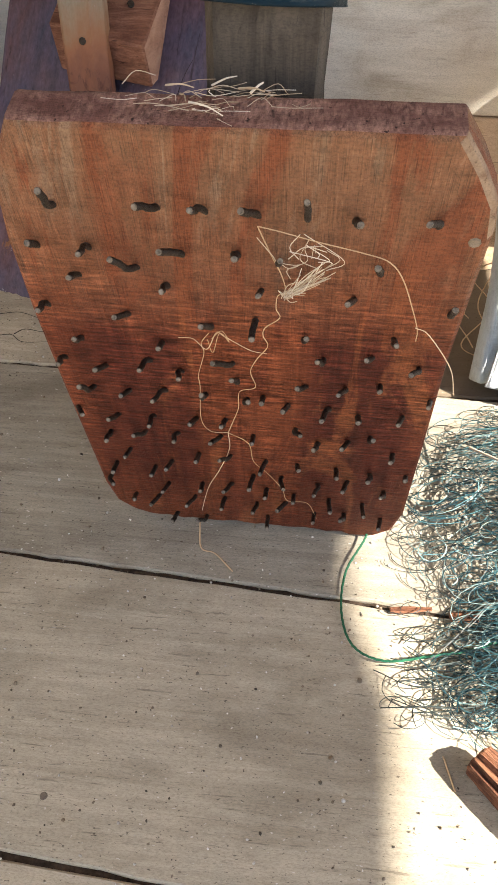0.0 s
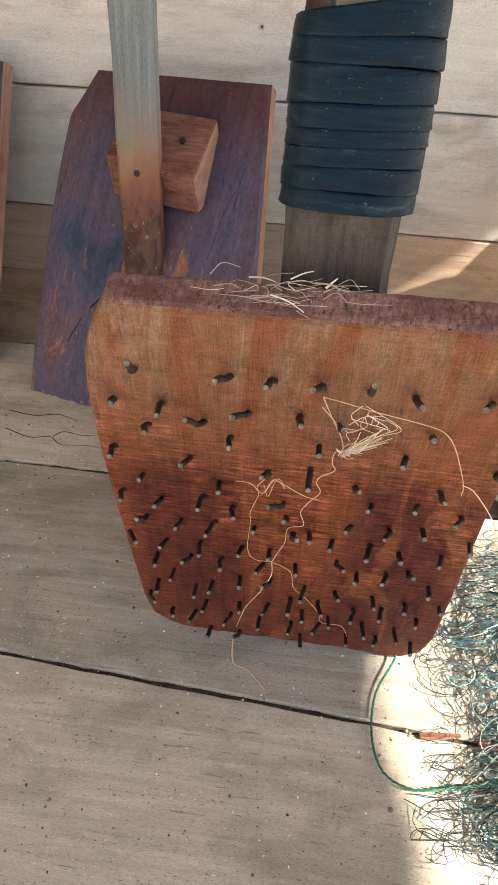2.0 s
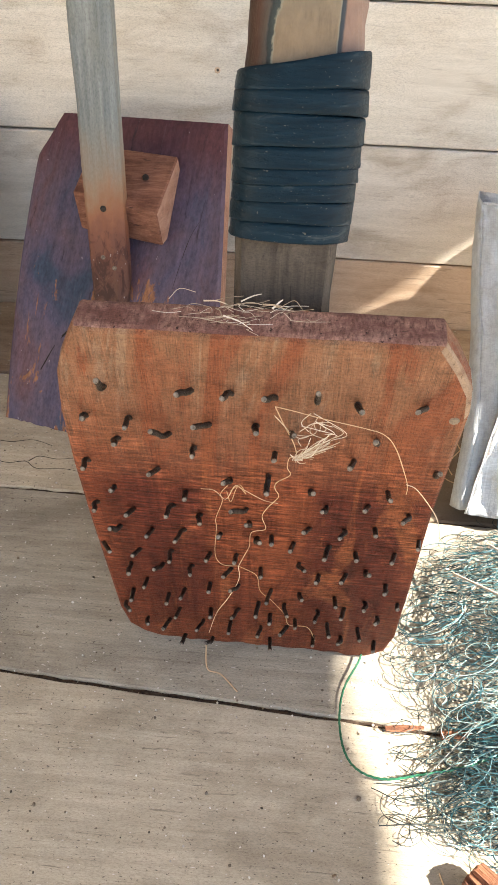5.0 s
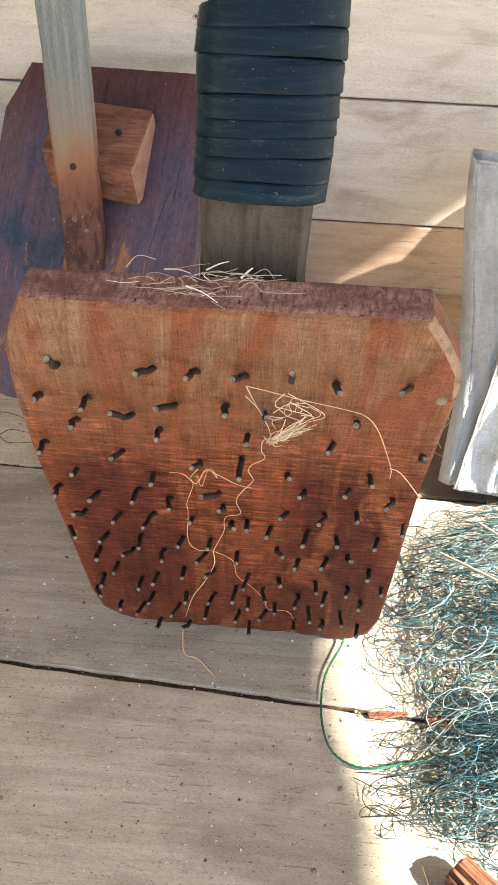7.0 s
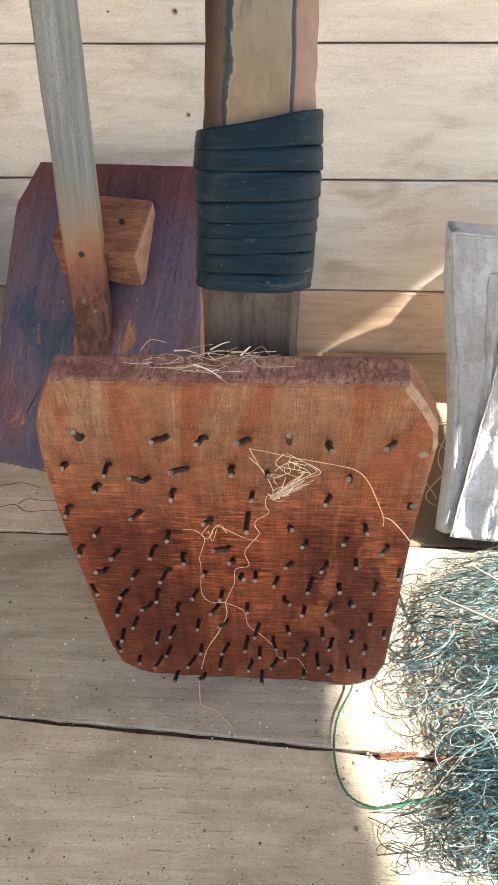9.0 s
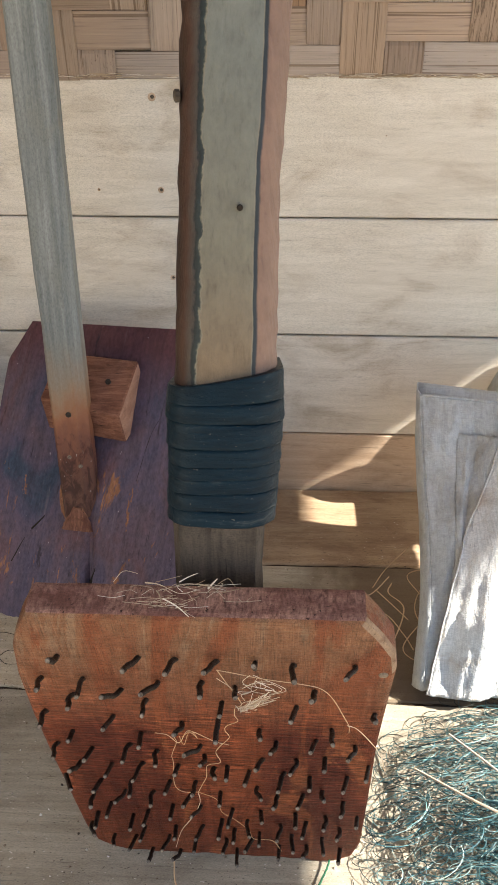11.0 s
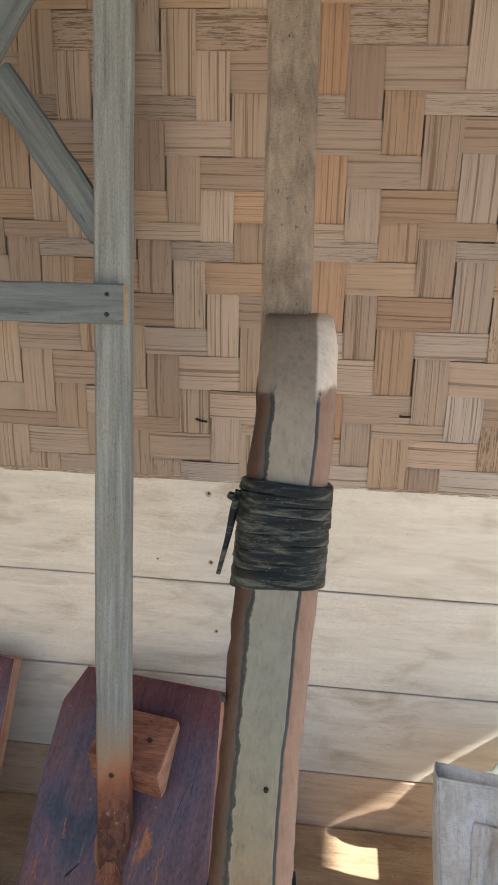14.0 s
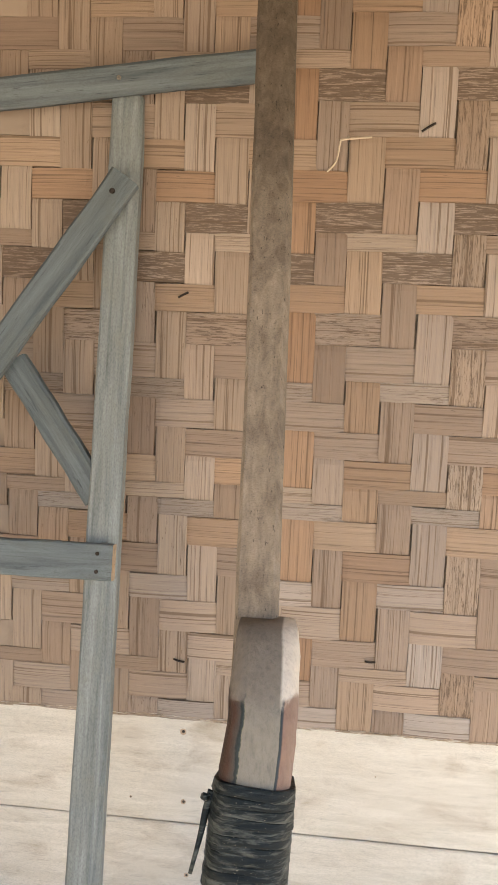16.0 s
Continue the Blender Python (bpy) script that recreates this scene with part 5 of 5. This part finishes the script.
for u, v, a, ln, w in ((0.138, 0.014, -0.75, 0.034, 0.0013), (0.131, 0.022, -1.2, 0.018, 0.0011), (0.150, 0.032, 0.5, 0.018, 0.0012), (0.168, 0.030, -0.5, 0.020, 0.0014), (0.120, 0.03, -0.4, 0.022, 0.0012), (0.176, 0.026, 0.9, 0.012, 0.0018)):
    p = on_board(u, 0.617, -v)
    q = p + Vector((ln * math.cos(a), ln * math.sin(a), 0.003))
    tube(bm, spline([p, p.lerp(q, 0.5) + Vector((0.001, 0, 0.0015)), q], 4), 0.65 * w, 4, 0.5)
tagged(part("straw_tuft", bm, M["straw"]), "pale straw and fibres on the board's top edge", "straw", kind="stuff")


def fibre(name, label, lines, r, off=0.004, key="fibre"):
    bm = bmesh.new()
    for ln in lines:
        tube(bm, spline([on_board(u / 1000, v / 1000, off + o / 1000) for u, v, o in ln], 6), r, 4)
    return tagged(part(name, bm, M[key]), label, "fibre")


def strand(*uv, off=(3, 4, 5, 3)):
    return [(u, v, off[k % len(off)]) for k, (u, v) in enumerate(uv)]


fibre("fibre_strand", "curly tan plant fibre caught on the nails", [
    strand((183, 536), (192, 512), (201, 490), (204, 470), (198, 464), (197, 450), (200, 440), (188, 424), (186, 413), (190, 400), (180, 381), (174, 359), (178, 335), (163, 327), (161, 300), (155, 274), (148, 248)),
    strand((148, 248), (169, 231), (174, 195), (189, 166), (206, 131), (213, 103), (237, 103), (250, 58)),
    strand((148, 248), (148, 216), (135, 169), (118, 117), (105, 51)),
], 0.0005)
fibre("fibre_strand", "thin tan plant fibre looped over the nails", [
    strand((148, 248), (130, 250), (122, 274), (125, 329), (125, 348), (133, 383), (132, 399), (139, 411)),
    strand((112, 403), (126, 408), (138, 400), (147, 420), (153, 409), (175, 398), (190, 400), off=(4, 8, 12, 9)),
    strand((139, 411), (143, 396), (150, 421), (158, 412), (152, 424), (143, 415), off=(10, 12)),
], 0.00042)
fibre("fibre_strand", "long tan plant fibre hanging across the board", [
    strand((183, 536), (200, 533), (225, 527), (262, 516), (280, 509), (292, 493), (304, 462), (312, 435), (313, 421)),
    strand((310, 439), (322, 433), (345, 402), (352, 379), (358, 350), off=(4, 6, 14, 22)),
], 0.0005)
rnd = random.Random(77)
lines = []
for k in range(46):
    s0, q = rnd.random(), rnd.gauss(0, 1.0)
    u0, v0 = 203 + rnd.uniform(-2, 4), 467 + rnd.uniform(-2, 4)
    u1, v1 = 203 + 36 * s0 + 3.0 * q, 467 + 42 * s0 - 4.0 * q
    lines.append([(u0, v0, 6), ((u0 + u1) / 2 + rnd.gauss(0, 2.5), (v0 + v1) / 2 + rnd.gauss(0, 2.5), rnd.uniform(5, 10)), (u1, v1, rnd.uniform(4, 11))])
for k in range(9):
    u0, v0 = rnd.uniform(198, 240), rnd.uniform(498, 512)
    lines.append([(u0, v0, 6), (u0 + rnd.uniform(-14, 14), v0 + rnd.uniform(4, 16), rnd.uniform(4, 9)), (rnd.uniform(205, 236), rnd.uniform(515, 534), 5)])
lines.append([(183, 530, 8), (194, 510, 5), (198, 505, 6), (212, 503, 6), (220, 508, 5), (218, 520, 5), (231, 524, 6)])
lines.append([(197, 506, 5), (206, 500, 7), (214, 503, 6), (205, 497, 6), (208, 490, 8)])
tuft = fibre("fibre_tuft", "pale matted fibre tuft caught on a nail", lines, 0.00036, key="straw")
bm = bmesh.new()
for line in ([(0.100, 0.500, 0.02), (0.105, 0.470, 0.002), (0.125, 0.462, 0.002), (0.150, 0.438, 0.002)], [(0.54, 1.02, 0.10), (0.50, 1.08, 0.02), (0.53, 1.00, 0.01), (0.47, 0.90, 0.01), (0.50, 0.84, 0.03)], [(0.50, 1.10, 0.08), (0.46, 1.10, 0.02), (0.43, 1.06, 0.004)], [(0.52, 1.0, 0.10), (0.50, 0.98, 0.03), (0.52, 0.90, 0.02), (0.505, 0.82, 0.01)], [(0.40, 0.235, 0.001), (0.41, 0.20, 0.001)]):
    tube(bm, spline(line, 8), 0.0011, 4)
for line in ([(0.47, 1.075, 0.004), (0.455, 1.02, 0.03), (0.475, 0.96, 0.05), (0.452, 0.90, 0.03), (0.42, 0.86, 0.004)], [(0.405, 0.87, 0.004), (0.365, 0.93, 0.02), (0.385, 0.965, 0.03), (0.44, 0.965, 0.03), (0.475, 0.93, 0.012), (0.49, 0.90, 0.004)], [(0.435, 1.035, 0.02), (0.47, 0.995, 0.012), (0.49, 0.975, 0.004)], [(0.40, 1.03, 0.002), (0.43, 1.045, 0.006), (0.465, 1.085, 0.012)]):
    tube(bm, spline(line, 8), 0.0013, 4)
tagged(part("floor_straw", bm, M["fibre"]), "loose tan fibres on the floor by the sack", "straw", kind="stuff")

bm = bmesh.new()
for k in range(1000):
    x, y = rnd.uniform(-0.4, 0.45), rnd.uniform(0.02, 1.0)
    r = rnd.uniform(0.0006, 0.0022) * (1 if rnd.random() < 0.9 else 1.7)
    m4 = Matrix.Translation((x, y, r * 0.35)) @ Euler((rnd.random() * 3, rnd.random() * 3, rnd.random() * 3)).to_matrix().to_4x4() @ Matrix.Diagonal((1, rnd.uniform(0.5, 1), rnd.uniform(0.5, 1), 1))
    bmesh.ops.create_icosphere(bm, subdivisions=0 or 1, radius=r, matrix=m4)
M["grit"] = island_mat("grit", [(0.0, (0.05, 0.04, 0.03)), (0.5, (0.22, 0.17, 0.12)), (1.0, (0.75, 0.72, 0.66))], 0.8)
tagged(part("grit", bm, M["grit"]), "scattered grit and crumbs on the floor", "grit", kind="stuff")

# split grain and a knot in the floor
for ctrl in ([(-0.36, 0.868), (-0.31, 0.852), (-0.275, 0.858), (-0.25, 0.842), (-0.20, 0.846), (-0.15, 0.836)], [(-0.37, 0.915), (-0.32, 0.908), (-0.28, 0.917), (-0.24, 0.905)], [(-0.27, 0.860), (-0.255, 0.874), (-0.22, 0.870), (-0.19, 0.876)]):
    bm = bmesh.new()
    tube(bm, spline([(x, y, 0.0002) for x, y in ctrl], 6), 0.0009, 4, 0.5)
    part("crack", bm, M["dark"], floor)
dome_head("knot", (-0.012, 0.152, -0.0006), (0, 0, 1), 0.0045, M["shaft"], floor)

# knots and nail heads in the planks
for x, z, r in ((-0.006, 0.864, 0.0065), (0.0, 0.700, 0.0055), (0.013, 0.525, 0.005), (-0.12, 0.70, 0.0025), (0.42, 0.80, 0.0015)):
    ring = dome_head("knot", (x, 1.4008, z), (0, -1, 0), r * 1.25, M["wall_low"], wall)
    dome_head("knot", (x + r * 0.15, 1.3996, z + r * 0.1), (0, -1, 0), r * 0.55, M["neck"], wall)

# ---- woven panel ----
panel = thing("woven_panel", "twill-woven wall panel of wide split-bamboo strips", "wall panel", kind="structure")


def strip_mesh(name, length, width, lift):
    """One visible run of a strip: arched along its length, ends tucked in, with a split edge."""
    bm = bmesh.new()
    n = 8
    prof = [(-0.5, -0.0045), (-0.49, 0.0), (0.0, 0.0006), (0.49, 0.0), (0.5, -0.0045)]
    rows = []
    for k in range(n + 1):
        s = k / n - 0.5
        h = lift * (1 - (2 * s) ** 4) + 0.0003
        rows.append([bm.verts.new((s * length, t * width, h + o)) for t, o in prof])
    for a, b2 in zip(rows, rows[1:]):
        for i in range(4):
            bm.faces.new((a[i], b2[i], b2[i + 1], a[i + 1]))
    bmesh.ops.recalc_face_normals(bm, faces=bm.faces)
    me = bpy.data.meshes.new(name)
    bm.to_mesh(me)
    bm.free()
    me.materials.append(M["weave"])
    return me


ACROSS = [strip_mesh("strip", 2.16, f, 0.0045) for f in (1.0, 0.985, 0.97)]
UPRIGHT = [strip_mesh("strip", 2.14, f, 0.0045) for f in (1.02, 1.01, 1.0)]


# heights of the strip rows from the plank upward, and where the upright strips run at four heights
ROW_Z = [0.899, 0.952, 1.012, 1.044, 1.105, 1.177, 1.233, 1.299, 1.363, 1.400, 1.433, 1.492, 1.552, 1.614, 1.656, 1.729, 1.796, 1.854, 1.919, 1.956, 2.018, 2.083, 2.144, 2.213, 2.277, 2.315, 2.380, 2.44, 2.50]
COL_AT = [-24, -5, -4, -3, 0, 1, 2, 3, 4, 5, 34]
COL_LOW = [-1.32, -0.066, -0.003, 0.061, 0.268, 0.328, 0.403, 0.472, 0.543, 0.612, 2.64]
COL_MID = [-1.35, -0.091, -0.027, 0.036, 0.244, 0.309, 0.380, 0.449, 0.522, 0.593, 2.62]
COL_HIGH = [-1.36, -0.104, -0.042, 0.019, 0.225, 0.288, 0.361, 0.430, 0.500, 0.563, 2.59]
COL_TOP = [-1.38, -0.119, -0.058, 0.006, 0.216, 0.278, 0.347, 0.413, 0.481, 0.545, 2.57]


def row_z(r, x):
    """Strips sag a little toward the west."""
    return ROW_Z[r] - 0.012 * min(1.0, max(0.0, (0.45 - x) / 0.45)) * (0.3 if r == 0 else 1.0) + 0.004 * max(-0.3, min(0.3, x - 0.45))


def col_x(k, z):
    return float(np.interp(z, [1.019, 1.507, 1.967, 2.337], [np.interp(k, COL_AT, c) for c in (COL_LOW, COL_MID, COL_HIGH, COL_TOP)]))


# tone (red, green, blue) and how flecked: one strip keeps its look all along
PALE, PINK, TAN, DULL, WARM, RUST, ASH = (1.10, 1.16, 1.24), (1.06, 1.04, 1.02), (1.0, 0.97, 0.92), (0.85, 0.82, 0.80), (1.0, 0.90, 0.78), (0.95, 0.77, 0.61), (0.90, 0.93, 0.96)
ROW_TONE = [(PALE, 0.3), (PINK, 0.1), (TAN, 0.2), (PINK, 0.3), (PINK, 0.2), (PALE, 0.35), (DULL, 0.3), (WARM, 0.1), (ASH, 0.6), (TAN, 0.3), (WARM, 0.1), (DULL, 0.4), (DULL, 0.3), (ASH, 0.6), (DULL, 0.3), (DULL, 0.75), (WARM, 0.15), (DULL, 1.0), (TAN, 0.5), (DULL, 1.0), (RUST, 0.2), (WARM, 0.2), (TAN, 0.3), (DULL, 1.0), (TAN, 0.2), (DULL, 0.3), (WARM, 0.3), (TAN, 0.2)]
COL_TONE = {-7: (TAN, 0.4), -6: (DULL, 0.5), -5: (TAN, 0.4), -4: (PINK, 0.2), -3: (TAN, 0.2), -2: (TAN, 0.3), -1: (RUST, 0.1), 0: (DULL, 0.3), 1: (WARM, 0.1), 2: (DULL, 0.25), 3: (PALE, 0.15), 4: (TAN, 0.7), 5: (PINK, 0.2)}


rnd = random.Random(91)
far = []
flat_x = Matrix(((1, 0, 0), (0, 0, -1), (0, 1, 0))).to_4x4()
flat_z = Matrix(((0, 1, 0), (0, 0, -1), (-1, 0, 0))).to_4x4()
for r in range(0, 27):
    for k in range(-24, 34):
        zc = ROW_Z[r]
        x, x1, x2 = col_x(k, zc), col_x(k + 1, zc), col_x(k + 2, zc)
        z, z1 = row_z(r, x1), row_z(r + 1, x1)
        near = -0.50 < x < 0.74
        jx, jz = rnd.uniform(-0.0012, 0.0012), rnd.uniform(-0.0012, 0.0012)
        turn = Matrix.Rotation(rnd.uniform(-0.010, 0.010), 4, "Z")
        pick = rnd.randrange(3)
        if (k + r) % 4 == 3:
            m4 = Matrix.Translation(((x + x2) / 2 + jx, 1.400, (z + z1) / 2 + jz)) @ flat_x @ turn @ Matrix.Diagonal(((x2 - x) / 2, z1 - z, 1, 1))
            me, tone = ACROSS[pick], ROW_TONE[r]
        elif (k + r) % 4 == 1:
            top_z = row_z(r + 2, x1)
            m4 = Matrix.Translation(((x + x1) / 2 + jx, 1.400, (z + top_z) / 2 + jz)) @ flat_z @ turn @ Matrix.Diagonal(((top_z - z) / 2, x1 - x, 1, 1))
            me, tone = UPRIGHT[pick], COL_TONE.get(k, (TAN, 0.3))
        elif r == 0 and k % 4 == 2:
            m4 = Matrix.Translation(((x + x1) / 2 + jx, 1.400, (z + z1) / 2 + jz)) @ flat_z @ turn @ Matrix.Diagonal(((z1 - z) / 2, x1 - x, 1, 1))
            me, tone = UPRIGHT[pick], COL_TONE.get(k, (TAN, 0.3))
        else:
            continue
        if near:
            ob = new("strip", me)
            ob.parent = panel
            ob.matrix_local = m4
            v = 0.78 * rnd.uniform(0.92, 1.08)
            ob.color = (*[v * q for q in tone[0]], tone[1])
        else:
            far.append((me, m4))
verts, faces = [], []
for me, m4 in far:
    k = len(verts)
    verts += [tuple(m4 @ v.co) for v in me.vertices]
    faces += [tuple(k + i for i in p.vertices) for p in me.polygons]
me = bpy.data.meshes.new("far_strips")
me.from_pydata(verts, [], faces)
me.materials.append(M["weave"])
far_strips = tagged(new("far_strips", me), kind="stuff")
far_strips.parent = panel
far_strips.color = (0.78, 0.76, 0.72, 0.3)
bm = bmesh.new()
block(bm, (-1.6, 1.4045, 0.904), (3.1, 1.428, 2.44), 0.002)
part("panel_backing", bm, M["shaft"], panel)
bm = bmesh.new()
rnd = random.Random(95)
for k in range(260):
    x = rnd.uniform(-0.5, 0.8)
    a = rnd.gauss(0, 0.25)
    ln = rnd.uniform(0.01, 0.05)
    z = 0.899 + rnd.uniform(-0.003, 0.003)
    tube(bm, [(x, 1.396 + rnd.uniform(-0.001, 0.002), z), (x + ln / 2, 1.395, z + 0.002 * rnd.random()), (x + ln * math.cos(a), 1.396, z + ln * math.sin(a) * 0.15)], 0.0006, 3)
tagged(part("frayed_edge", bm, M["straw"], panel), kind="stuff")
for x, z, a, ln in ((-0.038, 1.817, 0.6, 0.020), (0.392, 1.061, 0.0, 0.022), (0.44, 2.16, 0.7, 0.026), (-0.02, 1.03, -0.2, 0.024)):
    bm = bmesh.new()
    tube(bm, spline([(x - ln / 2, 1.393, z - ln / 2 * math.sin(a)), (x, 1.390, z), (x + ln / 2, 1.393, z + ln / 2 * math.sin(a))], 4), 0.0024, 5)
    part("tack", bm, M["nail"], panel)
bm = bmesh.new()
tube(bm, spline([(0.245, 1.390, 2.07), (0.262, 1.386, 2.09), (0.268, 1.386, 2.125), (0.275, 1.386, 2.132), (0.33, 1.388, 2.138)], 6), 0.0022, 5)
part("twig", bm, M["straw"], panel, "thin pale twig stuck in the weave")
